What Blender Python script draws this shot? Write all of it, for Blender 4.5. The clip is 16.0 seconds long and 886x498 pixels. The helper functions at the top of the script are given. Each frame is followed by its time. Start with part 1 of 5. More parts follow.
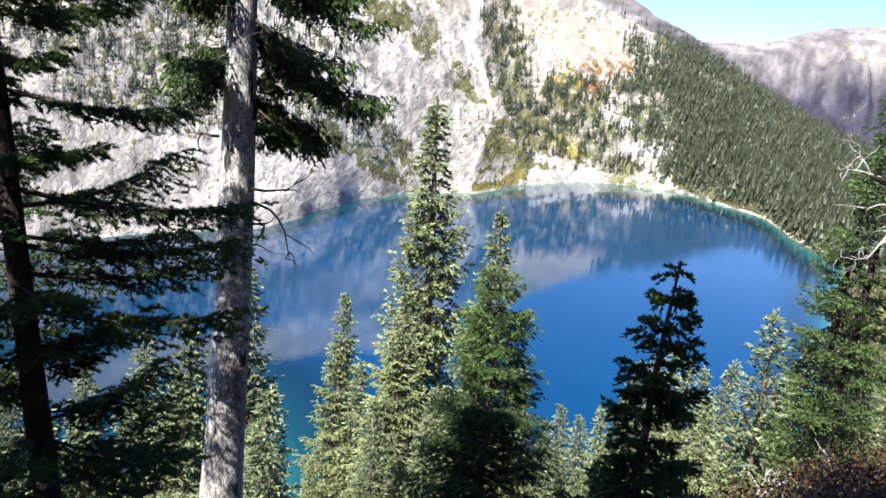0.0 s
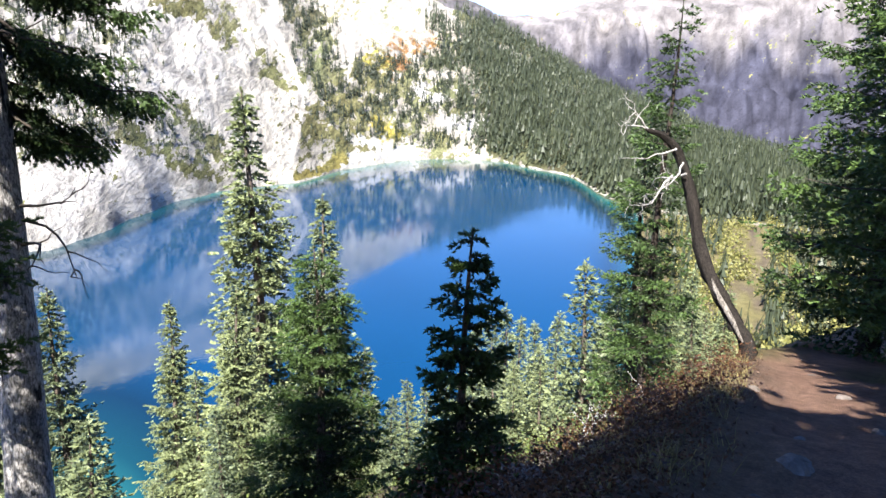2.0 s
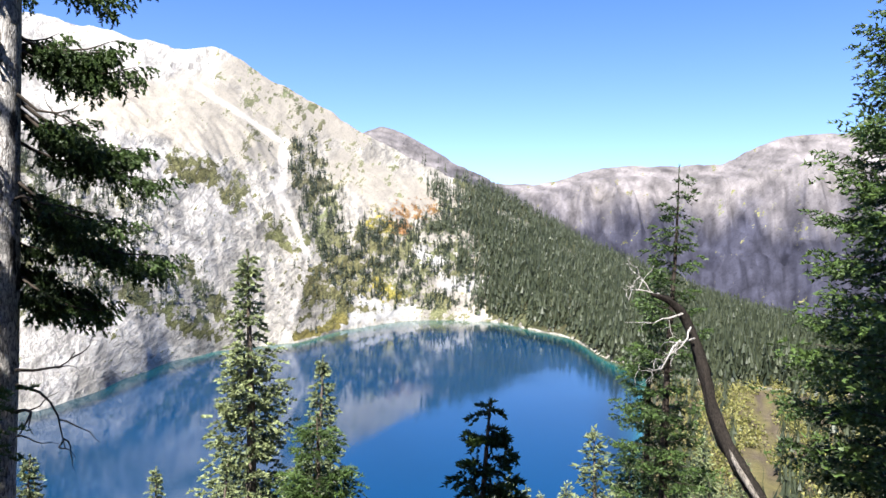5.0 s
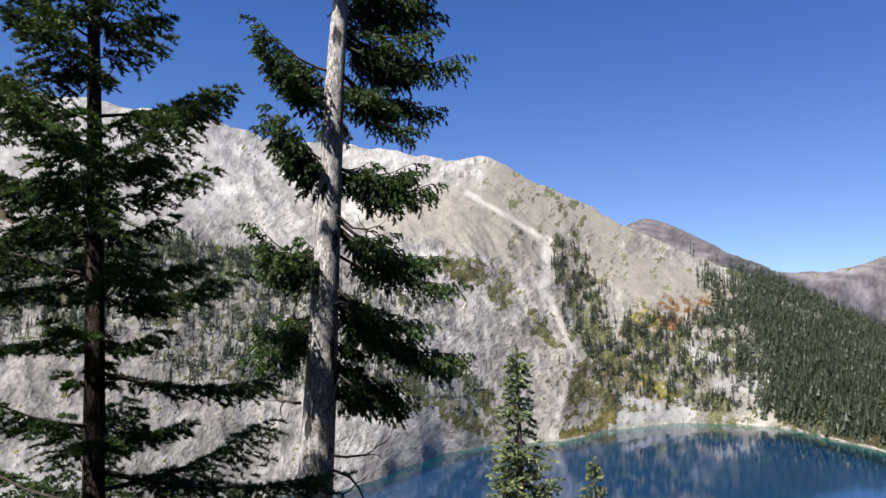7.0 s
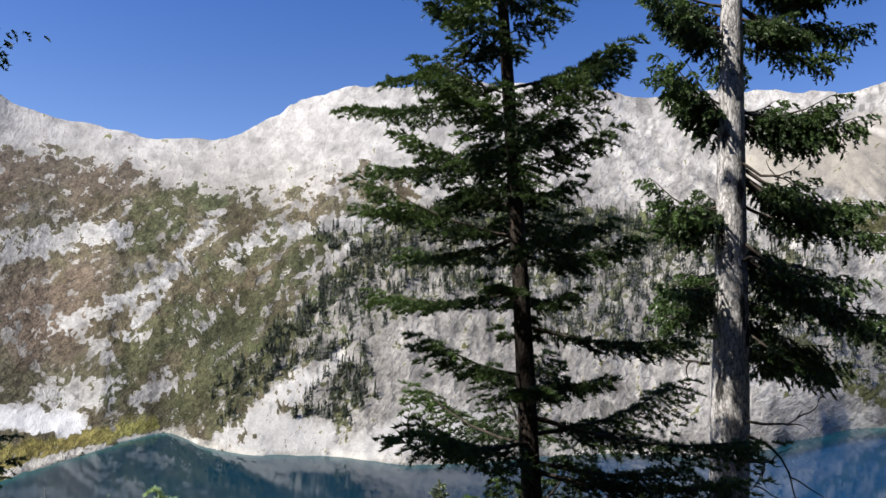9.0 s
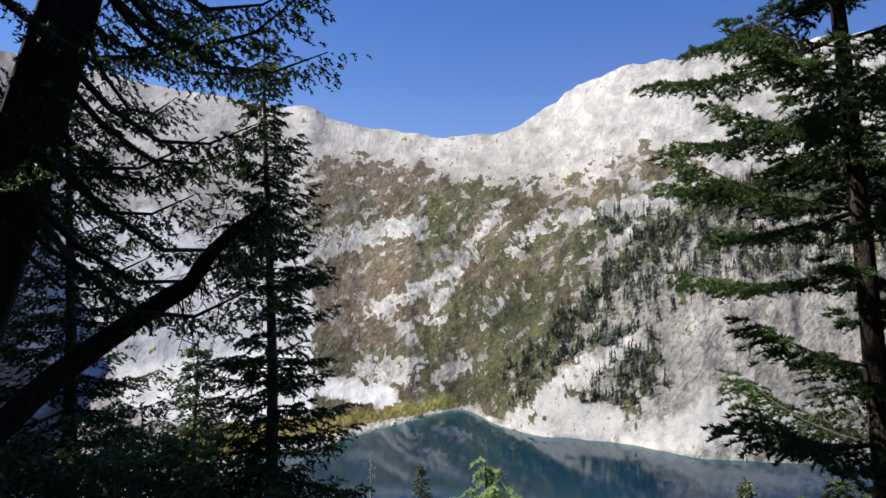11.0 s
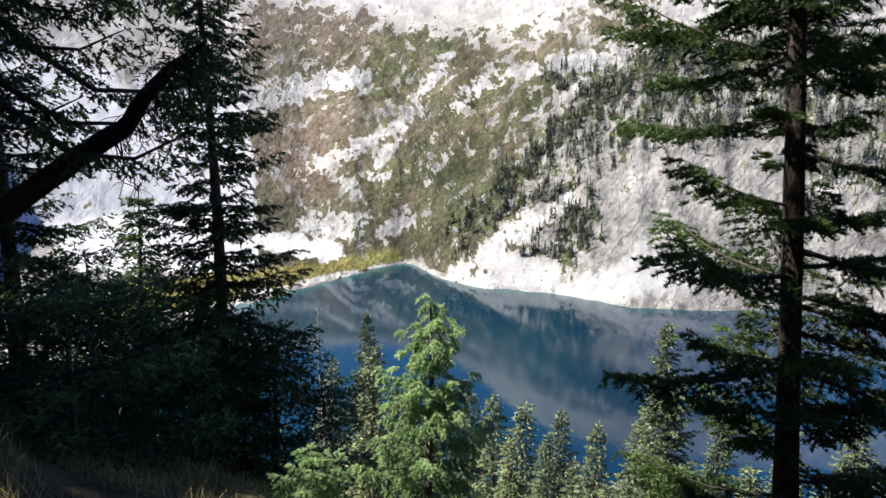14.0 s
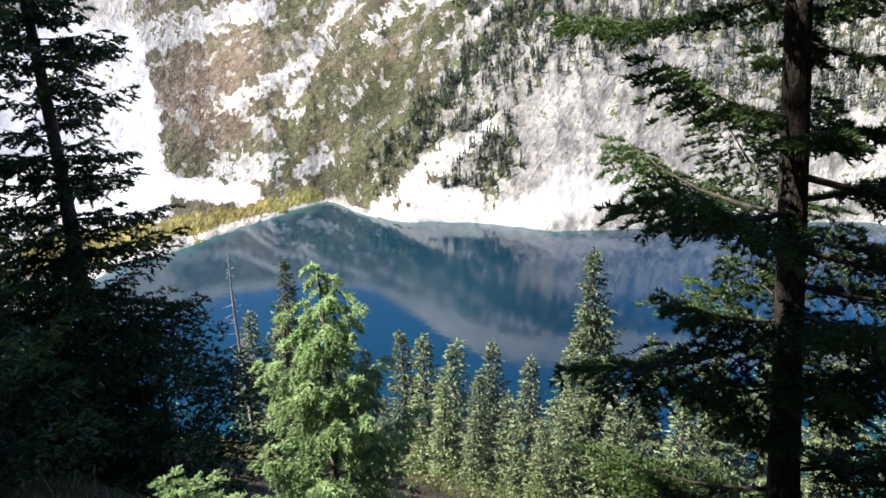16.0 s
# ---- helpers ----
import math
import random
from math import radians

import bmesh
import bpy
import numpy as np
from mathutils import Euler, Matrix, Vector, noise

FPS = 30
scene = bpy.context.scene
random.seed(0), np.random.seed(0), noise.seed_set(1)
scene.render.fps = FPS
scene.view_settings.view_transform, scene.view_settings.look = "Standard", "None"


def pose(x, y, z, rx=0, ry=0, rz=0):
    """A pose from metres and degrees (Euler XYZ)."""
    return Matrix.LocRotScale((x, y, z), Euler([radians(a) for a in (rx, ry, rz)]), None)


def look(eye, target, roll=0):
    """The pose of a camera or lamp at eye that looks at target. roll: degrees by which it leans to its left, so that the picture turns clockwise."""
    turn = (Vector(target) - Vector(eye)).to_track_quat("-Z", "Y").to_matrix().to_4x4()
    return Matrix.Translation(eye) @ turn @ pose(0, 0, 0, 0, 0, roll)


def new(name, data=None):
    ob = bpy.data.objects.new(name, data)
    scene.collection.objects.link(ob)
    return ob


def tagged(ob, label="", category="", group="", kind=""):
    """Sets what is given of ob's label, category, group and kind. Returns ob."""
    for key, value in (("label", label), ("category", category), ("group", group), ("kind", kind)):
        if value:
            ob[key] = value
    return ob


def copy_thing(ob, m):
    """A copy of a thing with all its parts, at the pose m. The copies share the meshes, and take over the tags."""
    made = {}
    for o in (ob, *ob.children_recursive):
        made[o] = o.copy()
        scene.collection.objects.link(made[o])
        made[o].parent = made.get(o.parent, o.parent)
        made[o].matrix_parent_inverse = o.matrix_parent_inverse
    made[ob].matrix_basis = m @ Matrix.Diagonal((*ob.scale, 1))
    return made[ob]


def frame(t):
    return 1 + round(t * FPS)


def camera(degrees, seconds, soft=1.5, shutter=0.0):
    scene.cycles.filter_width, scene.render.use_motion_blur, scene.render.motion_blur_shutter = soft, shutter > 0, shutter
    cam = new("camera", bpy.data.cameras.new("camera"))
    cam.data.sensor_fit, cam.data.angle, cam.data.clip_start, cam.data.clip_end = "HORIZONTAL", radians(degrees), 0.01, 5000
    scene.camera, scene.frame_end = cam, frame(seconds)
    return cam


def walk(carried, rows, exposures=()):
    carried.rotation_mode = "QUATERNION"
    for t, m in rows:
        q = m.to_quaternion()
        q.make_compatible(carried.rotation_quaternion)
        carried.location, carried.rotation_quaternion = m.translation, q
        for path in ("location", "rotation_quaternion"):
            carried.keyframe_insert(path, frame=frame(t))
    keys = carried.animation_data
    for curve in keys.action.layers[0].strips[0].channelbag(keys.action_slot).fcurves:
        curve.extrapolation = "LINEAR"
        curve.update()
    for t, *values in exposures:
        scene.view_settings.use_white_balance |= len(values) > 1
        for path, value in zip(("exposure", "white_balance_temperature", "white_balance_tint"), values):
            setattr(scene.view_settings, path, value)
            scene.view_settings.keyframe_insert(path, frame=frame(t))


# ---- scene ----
# ---------------------------------------------------------------- camera
cam = camera(64.7, 16.0)
PATH = [
    (0.0, 0.00, 0.00, -0.00, 77.00, -5.36, 1.24),
    (0.5, 0.03, 0.01, -0.00, 76.97, -4.43, -2.25),
    (1.0, 0.07, 0.01, -0.01, 76.76, -3.26, -5.02),
    (1.5, 0.13, -0.02, 0.00, 76.52, -2.34, -8.89),
    (2.0, 0.19, -0.02, 0.01, 76.52, -1.32, -13.78),
    (2.5, 0.22, -0.04, 0.02, 76.53, -1.65, -18.54),
    (3.0, 0.26, -0.04, 0.02, 76.94, -0.93, -22.97),
    (3.2, 0.24, -0.02, 0.02, 78.05, -0.94, -23.90),
    (5.3, 0.13, 0.14, 0.03, 91.98, -1.21, -11.25),
    (5.5, 0.13, 0.14, 0.04, 93.64, -0.74, -9.54),
    (6.0, 0.09, 0.09, 0.06, 96.49, -1.43, -4.17),
    (6.5, 0.04, 0.07, 0.06, 97.36, -0.85, 2.00),
    (7.0, 0.01, 0.06, 0.05, 96.82, -1.52, 7.56),
    (7.5, -0.05, 0.08, 0.04, 95.22, -1.27, 14.02),
    (8.0, -0.11, 0.07, 0.05, 94.40, -2.01, 21.18),
    (8.5, -0.18, 0.06, 0.04, 93.67, -2.17, 29.37),
    (9.0, -0.23, 0.05, 0.03, 92.75, -1.39, 37.28),
    (9.5, -0.29, 0.04, 0.03, 91.77, -0.86, 44.45),
    (10.0, -0.32, 0.04, 0.03, 91.63, -0.70, 50.78),
    (10.2, -0.32, 0.02, 0.02, 91.69, 0.15, 53.09),
    (12.3, -0.33, -0.16, 0.02, 88.00, -1.22, 68.78),
    (12.5, -0.32, -0.17, 0.02, 87.49, -0.26, 69.72),
    (13.0, -0.30, -0.16, -0.00, 85.85, 0.36, 66.35),
    (13.5, -0.28, -0.14, -0.03, 83.30, 0.09, 60.42),
    (14.0, -0.27, -0.12, -0.06, 79.58, -0.87, 55.57),
    (14.5, -0.26, -0.08, -0.08, 76.32, -0.05, 51.27),
    (15.0, -0.25, -0.09, -0.08, 73.56, 0.91, 48.27),
    (15.5, -0.44, 0.08, -0.10, 73.58, 1.61, 48.30),
    (16.0, -1.08, 0.64, -0.19, 74.10, 1.39, 48.67),
]
EXPOSURES = [(0.0, 1.6), (1.5, 1.78), (3.2, 1.98), (5.3, 1.2), (6.0, 0.68), (8.0, 0.6), (12.3, 0.58), (14.0, 1.1), (16.0, 1.38)]
walk(cam, [(t, pose(x, y, z, rx, ry, rz)) for t, x, y, z, rx, ry, rz in PATH], EXPOSURES)

# ---------------------------------------------------------------- light
SUN_AZ, SUN_EL = -148.0, 49.0  # compass degrees from +y towards +x
world = bpy.data.worlds.new("world")
scene.world = world
world.use_nodes = True
wn = world.node_tree.nodes
sky = wn.new("ShaderNodeTexSky")
sky.sky_type, sky.sun_disc = "NISHITA", False
sky.sun_elevation, sky.sun_rotation = radians(SUN_EL), radians(SUN_AZ)
sky.altitude, sky.air_density, sky.dust_density, sky.ozone_density = 3000, 1.0, 2.0, 3.2
deep = wn.new("ShaderNodeMix")
deep.data_type, deep.blend_type = "RGBA", "MULTIPLY"
deep.inputs[0].default_value = 1.0
way_up = wn.new("ShaderNodeSeparateXYZ")
world.node_tree.links.new(wn.new("ShaderNodeTexCoord").outputs["Generated"], way_up.inputs[0])
haze = wn.new("ShaderNodeValToRGB")  # dusty and paler towards the horizon
haze.color_ramp.elements[0].position, haze.color_ramp.elements[0].color = 0.06, (0.98, 0.95, 1.04, 1)
haze.color_ramp.elements[1].position, haze.color_ramp.elements[1].color = 0.4, (0.53, 0.78, 1.22, 1)
world.node_tree.links.new(way_up.outputs[2], haze.inputs[0])
world.node_tree.links.new(haze.outputs[0], deep.inputs[7])
world.node_tree.links.new(sky.outputs[0], deep.inputs[6])
world.node_tree.links.new(deep.outputs[2], wn["Background"].inputs[0])
wn["Background"].inputs[1].default_value = 0.095
sun_way = Vector((math.sin(radians(SUN_AZ)) * math.cos(radians(SUN_EL)), math.cos(radians(SUN_AZ)) * math.cos(radians(SUN_EL)), math.sin(radians(SUN_EL))))
sun_data = bpy.data.lights.new("sun", "SUN")
sun_data.energy, sun_data.angle, sun_data.color = 5.4, radians(0.53), (1.0, 0.96, 0.9)
sun = new("sun", sun_data)
sun.matrix_world = look(sun_way * 50, (0, 0, 0))


# ---------------------------------------------------------------- materials
def material(name, rough=0.8, spec=0.3):
    m = bpy.data.materials.new(name)
    m.use_nodes = True
    b = m.node_tree.nodes["Principled BSDF"]
    b.inputs["Roughness"].default_value = rough
    b.inputs["Specular IOR Level"].default_value = spec
    return m, m.node_tree.nodes, m.node_tree.links, b


def noise_node(n, l, scale, detail=5, vec=None, rough=0.6):
    t = n.new("ShaderNodeTexNoise")
    t.inputs["Scale"].default_value, t.inputs["Detail"].default_value, t.inputs["Roughness"].default_value = scale, detail, rough
    if vec is not None:
        l.new(vec, t.inputs["Vector"])
    return t


def ramp_node(n, l, fac, stops):
    r = n.new("ShaderNodeValToRGB")
    e = r.color_ramp.elements
    while len(e) < len(stops):
        e.new(0.5)
    for i, (p, c) in enumerate(stops):
        e[i].position = p
        e[i].color = (*c, 1) if len(c) == 3 else c
    l.new(fac, r.inputs[0])
    return r


def mix_node(n, l, mode, fac, a, b):
    x = n.new("ShaderNodeMix")
    x.data_type, x.blend_type = "RGBA", mode
    for sock, v in ((x.inputs[0], fac), (x.inputs[6], a), (x.inputs[7], b)):
        if isinstance(v, bpy.types.NodeSocket):
            l.new(v, sock)
        else:
            sock.default_value = v if isinstance(v, float) else (*v, 1)
    return x.outputs[2]


def bump_node(n, l, b, height, strength, distance):
    k = n.new("ShaderNodeBump")
    k.inputs["Strength"].default_value, k.inputs["Distance"].default_value = strength, distance
    l.new(height, k.inputs["Height"])
    l.new(k.outputs[0], b.inputs["Normal"])


def grey(v):
    return (v, v, v)


def mountain_material():
    """Ground cover colours from the mesh, broken up by faceted rock, cracks and grain."""
    m, n, l, b = material("mountain_ground", 0.95, 0.05)
    att = n.new("ShaderNodeAttribute")
    att.attribute_name = "cover"
    green = n.new("ShaderNodeAttribute")
    green.attribute_name = "plants"
    face = n.new("ShaderNodeAttribute")
    face.attribute_name = "slope_map"
    flat = face.outputs["Vector"]
    rocky = att.outputs["Alpha"]

    def turned(angle, along, across):
        """Texture coordinates stretched along a lean of the strata."""
        k = n.new("ShaderNodeMapping")
        k.inputs["Rotation"].default_value = (0, 0, radians(-angle))
        l.new(flat, k.inputs[0])
        q = n.new("ShaderNodeMapping")
        q.inputs["Scale"].default_value = (along, across, 1)
        l.new(k.outputs[0], q.inputs[0])
        return q.outputs[0]

    def sums(op, p, q):
        k = n.new("ShaderNodeMath")
        k.operation = op
        for sock, v in zip(k.inputs, (p, q)):
            if isinstance(v, float):
                sock.default_value = v
            else:
                l.new(v, sock)
        return k.outputs[0]

    def warped(vec, scale, amount):
        return mix_node(n, l, "LINEAR_LIGHT", amount, vec, noise_node(n, l, scale, 3, vec, 0.6).outputs["Color"])

    def blocks(vec, scale, feature="F1"):
        k = n.new("ShaderNodeTexVoronoi")
        k.feature = feature
        k.inputs["Scale"].default_value = scale
        l.new(vec, k.inputs["Vector"])
        return k
    lean, steep = turned(52, 0.6, 1.0), turned(76, 0.66, 1.0)
    lean_w, steep_w = warped(lean, 0.3, 1.6), warped(steep, 0.25, 1.6)
    big, mid, fine, dust = noise_node(n, l, 0.025, 5, flat), noise_node(n, l, 0.11, 7, flat, 0.65), noise_node(n, l, 0.42, 6, lean, 0.7), noise_node(n, l, 1.1, 4, flat, 0.75)
    mass = noise_node(n, l, 0.04, 6, lean, 0.6)
    large, small = blocks(steep_w, 0.17), blocks(lean_w, 0.5)
    rift = blocks(steep_w, 0.085, "DISTANCE_TO_EDGE")
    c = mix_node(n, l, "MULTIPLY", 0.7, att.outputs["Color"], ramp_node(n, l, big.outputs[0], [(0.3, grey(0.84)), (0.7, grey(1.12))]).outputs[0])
    c = mix_node(n, l, "MULTIPLY", rocky, c, ramp_node(n, l, mass.outputs[0], [(0.4, grey(0.76)), (0.48, grey(0.98)), (0.62, grey(1.16))]).outputs[0])
    c = mix_node(n, l, "MULTIPLY", rocky, c, ramp_node(n, l, large.outputs["Color"], [(0.1, grey(0.74)), (0.5, grey(1.03)), (0.9, grey(1.22))]).outputs[0])
    c = mix_node(n, l, "MULTIPLY", rocky, c, ramp_node(n, l, small.outputs["Color"], [(0.06, grey(0.6)), (0.18, grey(0.96)), (0.9, grey(1.2))]).outputs[0])
    c = mix_node(n, l, "MULTIPLY", rocky, c, ramp_node(n, l, mid.outputs[0], [(0.38, grey(0.62)), (0.5, grey(0.98)), (0.66, grey(1.2))]).outputs[0])
    c = mix_node(n, l, "MULTIPLY", rocky, c, ramp_node(n, l, rift.outputs["Distance"], [(0.0, grey(0.72)), (0.03, grey(0.92)), (0.05, grey(1.0))]).outputs[0])
    c = mix_node(n, l, "MULTIPLY", rocky, c, ramp_node(n, l, fine.outputs[0], [(0.36, grey(0.55)), (0.42, grey(0.97)), (0.64, grey(1.12))]).outputs[0])
    c = mix_node(n, l, "MULTIPLY", 0.5, c, ramp_node(n, l, dust.outputs[0], [(0.36, grey(0.66)), (0.46, grey(1.0)), (0.66, grey(1.16))]).outputs[0])
    cells = sums("ADD", sums("MULTIPLY", large.outputs["Color"], 0.24), sums("MULTIPLY", small.outputs["Color"], 0.42))
    blend = sums("ADD", cells, sums("ADD", sums("MULTIPLY", mid.outputs[0], 2.2), sums("ADD", sums("MULTIPLY", fine.outputs[0], 1.8), sums("MULTIPLY", dust.outputs[0], 0.8))))
    edge = ramp_node(n, l, sums("ADD", green.outputs["Alpha"], sums("SUBTRACT", blend, 2.73)), [(0.48, grey(0.0)), (0.51, grey(1.0))])
    tuft = ramp_node(n, l, dust.outputs[0], [(0.36, grey(0.5)), (0.64, grey(1.4))])
    hue = ramp_node(n, l, big.outputs[0], [(0.35, (0.92, 1.02, 0.95)), (0.6, (1.1, 1.0, 0.97))])
    leaf = mix_node(n, l, "MULTIPLY", 0.85, green.outputs["Color"], tuft.outputs[0])
    leaf = mix_node(n, l, "MULTIPLY", 1.0, leaf, ramp_node(n, l, mass.outputs[0], [(0.36, grey(0.55)), (0.6, grey(1.05))]).outputs[0])
    leaf = mix_node(n, l, "MULTIPLY", 0.7, leaf, hue.outputs[0])
    leaf = mix_node(n, l, "MULTIPLY", 0.9, leaf, ramp_node(n, l, fine.outputs[0], [(0.38, grey(0.5)), (0.5, grey(1.0)), (0.62, grey(1.5))]).outputs[0])
    c = mix_node(n, l, "MIX", edge.outputs[0], c, leaf)
    l.new(c, b.inputs["Base Color"])
    high = sums("ADD", sums("MULTIPLY", mid.outputs[0], 2.0), sums("ADD", fine.outputs[0], sums("MULTIPLY", large.outputs["Distance"], 0.5)))
    bump_node(n, l, b, high, 0.8, 1.5)
    l.new(sums("MULTIPLY", rocky, 1.0), n["Bump"].inputs["Strength"])
    return m


def hillside_material():
    m, n, l, b = material("hillside_soil", 0.95, 0.1)
    pos = n.new("ShaderNodeNewGeometry").outputs["Position"]
    att = n.new("ShaderNodeAttribute")
    att.attribute_name = "cover"
    big, mid, fine = noise_node(n, l, 0.6, 5, pos), noise_node(n, l, 5, 6, pos, 0.7), noise_node(n, l, 40, 5, pos, 0.7)
    c = mix_node(n, l, "MULTIPLY", 0.8, att.outputs["Color"], ramp_node(n, l, big.outputs[0], [(0.3, grey(0.65)), (0.7, grey(1.2))]).outputs[0])
    c = mix_node(n, l, "MULTIPLY", 0.8, c, ramp_node(n, l, mid.outputs[0], [(0.3, grey(0.5)), (0.55, grey(1.0)), (0.75, grey(1.35))]).outputs[0])
    c = mix_node(n, l, "MULTIPLY", 0.6, c, ramp_node(n, l, fine.outputs[0], [(0.3, grey(0.55)), (0.7, grey(1.35))]).outputs[0])
    l.new(c, b.inputs["Base Color"])
    add = n.new("ShaderNodeMath")
    l.new(mid.outputs[0], add.inputs[0])
    l.new(fine.outputs[0], add.inputs[1])
    bump_node(n, l, b, add.outputs[0], 0.9, 0.07)
    return m


def water_material():
    m, n, l, b = material("lake_water", 0.04, 0.5)
    b.inputs["IOR"].default_value = 1.333
    pos = n.new("ShaderNodeNewGeometry").outputs["Position"]
    att = n.new("ShaderNodeAttribute")
    att.attribute_name = "depth"
    # the slate stop at 0.58 stands in for slopes reflected in the left water
    r = ramp_node(n, l, att.outputs["Fac"], [(0.0, (0.07, 0.11, 0.08)), (0.12, (0.014, 0.1, 0.098)), (0.34, (0.004, 0.036, 0.05)), (0.58, (0.002, 0.016, 0.032)), (0.9, (0.001, 0.034, 0.092))])
    l.new(r.outputs[0], b.inputs["Base Color"])
    rip = noise_node(n, l, 0.9, 3, pos)
    breeze = noise_node(n, l, 0.012, 3, pos)
    l.new(ramp_node(n, l, breeze.outputs[0], [(0.42, grey(0.02)), (0.62, grey(0.11))]).outputs[0], b.inputs["Roughness"])
    bump_node(n, l, b, rip.outputs[0], 0.12, 0.05)
    return m


def needle_material(name, dark, light, trans=0.25, spread=0.75):
    m, n, l, b = material(name, 0.5, 0.35)
    att = n.new("ShaderNodeAttribute")
    att.attribute_name = "tone"
    pos = n.new("ShaderNodeTexCoord").outputs["Object"]
    clump = noise_node(n, l, 1.3, 3, pos)
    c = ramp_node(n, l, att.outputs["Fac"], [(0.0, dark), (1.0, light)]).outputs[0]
    c = mix_node(n, l, "MULTIPLY", 0.6, c, ramp_node(n, l, clump.outputs[0], [(0.3, grey(0.6)), (0.7, grey(1.3))]).outputs[0])
    info = n.new("ShaderNodeObjectInfo")
    c = mix_node(n, l, "MULTIPLY", spread, c, ramp_node(n, l, info.outputs["Random"], [(0.0, (0.66, 0.7, 0.7)), (1.0, (1.35, 1.3, 1.05))]).outputs[0])
    l.new(c, b.inputs["Base Color"])
    t = n.new("ShaderNodeBsdfTranslucent")
    l.new(c, t.inputs[0])
    mx = n.new("ShaderNodeMixShader")
    mx.inputs[0].default_value = trans
    l.new(b.outputs[0], mx.inputs[1])
    l.new(t.outputs[0], mx.inputs[2])
    l.new(mx.outputs[0], n["Material Output"].inputs[0])
    return m


def bark_material(name, dark, light, scale=14, stretch=0.35, knots=False):
    m, n, l, b = material(name, 0.9, 0.15)
    mp = n.new("ShaderNodeMapping")
    mp.inputs["Scale"].default_value = (1, 1, stretch)
    l.new(n.new("ShaderNodeTexCoord").outputs["Object"], mp.inputs[0])
    v = mp.outputs[0]
    plates = n.new("ShaderNodeTexVoronoi")
    plates.feature = "DISTANCE_TO_EDGE"
    plates.inputs["Scale"].default_value = scale * 1.3
    wob = noise_node(n, l, scale, 4, v)
    l.new(mix_node(n, l, "LINEAR_LIGHT", 0.12, v, wob.outputs["Color"]), plates.inputs["Vector"])
    fine, big = noise_node(n, l, scale * 4, 6, v, 0.7), noise_node(n, l, 2.2, 4, v)
    c = ramp_node(n, l, fine.outputs[0], [(0.36, dark), (0.56, light)]).outputs[0]
    c = mix_node(n, l, "MULTIPLY", 0.85, c, ramp_node(n, l, plates.outputs["Distance"], [(0.0, grey(0.2)), (0.1, grey(1.0))]).outputs[0])
    c = mix_node(n, l, "MULTIPLY", 0.7, c, ramp_node(n, l, big.outputs[0], [(0.3, grey(0.6)), (0.7, grey(1.25))]).outputs[0])
    if knots:
        spot = n.new("ShaderNodeTexVoronoi")
        spot.inputs["Scale"].default_value = 6.5
        l.new(mix_node(n, l, "LINEAR_LIGHT", 0.05, v, wob.outputs["Color"]), spot.inputs["Vector"])
        c = mix_node(n, l, "MULTIPLY", 0.95, c, ramp_node(n, l, spot.outputs["Distance"], [(0.2, grey(0.08)), (0.29, grey(1.0))]).outputs[0])
        scar = noise_node(n, l, 5, 5, v, 0.7)
        c = mix_node(n, l, "MULTIPLY", 0.8, c, ramp_node(n, l, scar.outputs[0], [(0.36, grey(0.45)), (0.46, grey(1.0)), (0.7, grey(1.15))]).outputs[0])
    l.new(c, b.inputs["Base Color"])
    bump_node(n, l, b, mix_node(n, l, "ADD", 0.5, plates.outputs["Distance"], fine.outputs["Color"]), 0.8, 0.012)
    return m


def plain_material(name, dark, light, scale=6, rough=0.85, bump=0.01):
    m, n, l, b = material(name, rough, 0.2)
    v = n.new("ShaderNodeTexCoord").outputs["Object"]
    a, f = noise_node(n, l, scale, 6, v, 0.65), noise_node(n, l, scale * 7, 4, v)
    c = ramp_node(n, l, a.outputs[0], [(0.3, dark), (0.68, light)]).outputs[0]
    c = mix_node(n, l, "MULTIPLY", 0.5, c, ramp_node(n, l, f.outputs[0], [(0.3, grey(0.6)), (0.7, grey(1.3))]).outputs[0])
    l.new(c, b.inputs["Base Color"])
    bump_node(n, l, b, f.outputs[0], 0.6, bump)
    return m


MOUNTAIN, HILLSIDE, WATER = mountain_material(), hillside_material(), water_material()
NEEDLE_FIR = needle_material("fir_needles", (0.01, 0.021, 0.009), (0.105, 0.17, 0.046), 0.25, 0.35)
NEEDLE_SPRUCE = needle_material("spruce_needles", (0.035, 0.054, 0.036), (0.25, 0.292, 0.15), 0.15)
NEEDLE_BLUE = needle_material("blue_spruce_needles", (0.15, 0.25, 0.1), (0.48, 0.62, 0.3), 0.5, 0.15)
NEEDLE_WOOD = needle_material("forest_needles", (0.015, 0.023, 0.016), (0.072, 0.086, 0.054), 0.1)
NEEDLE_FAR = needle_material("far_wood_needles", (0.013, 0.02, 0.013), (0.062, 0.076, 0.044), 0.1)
BARK_PALE = bark_material("pale_flaky_bark", (0.16, 0.142, 0.132), (0.62, 0.595, 0.575), knots=True)
BARK_BROWN = bark_material("brown_bark", (0.06, 0.045, 0.035), (0.2, 0.16, 0.13))
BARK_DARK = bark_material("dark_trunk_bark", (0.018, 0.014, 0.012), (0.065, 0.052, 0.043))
# near-black bark: the shade on the leaning trunks is put into its colour
BARK_BLACK = bark_material("dark_shaded_bark", (0.008, 0.007, 0.006), (0.035, 0.029, 0.025))
WOOD_GREY = bark_material("grey_bare_wood", (0.07, 0.06, 0.052), (0.24, 0.215, 0.19), 10, 0.15)
WOOD_DEAD = bark_material("weathered_dead_wood", (0.2, 0.185, 0.17), (0.45, 0.43, 0.41), 10, 0.15)
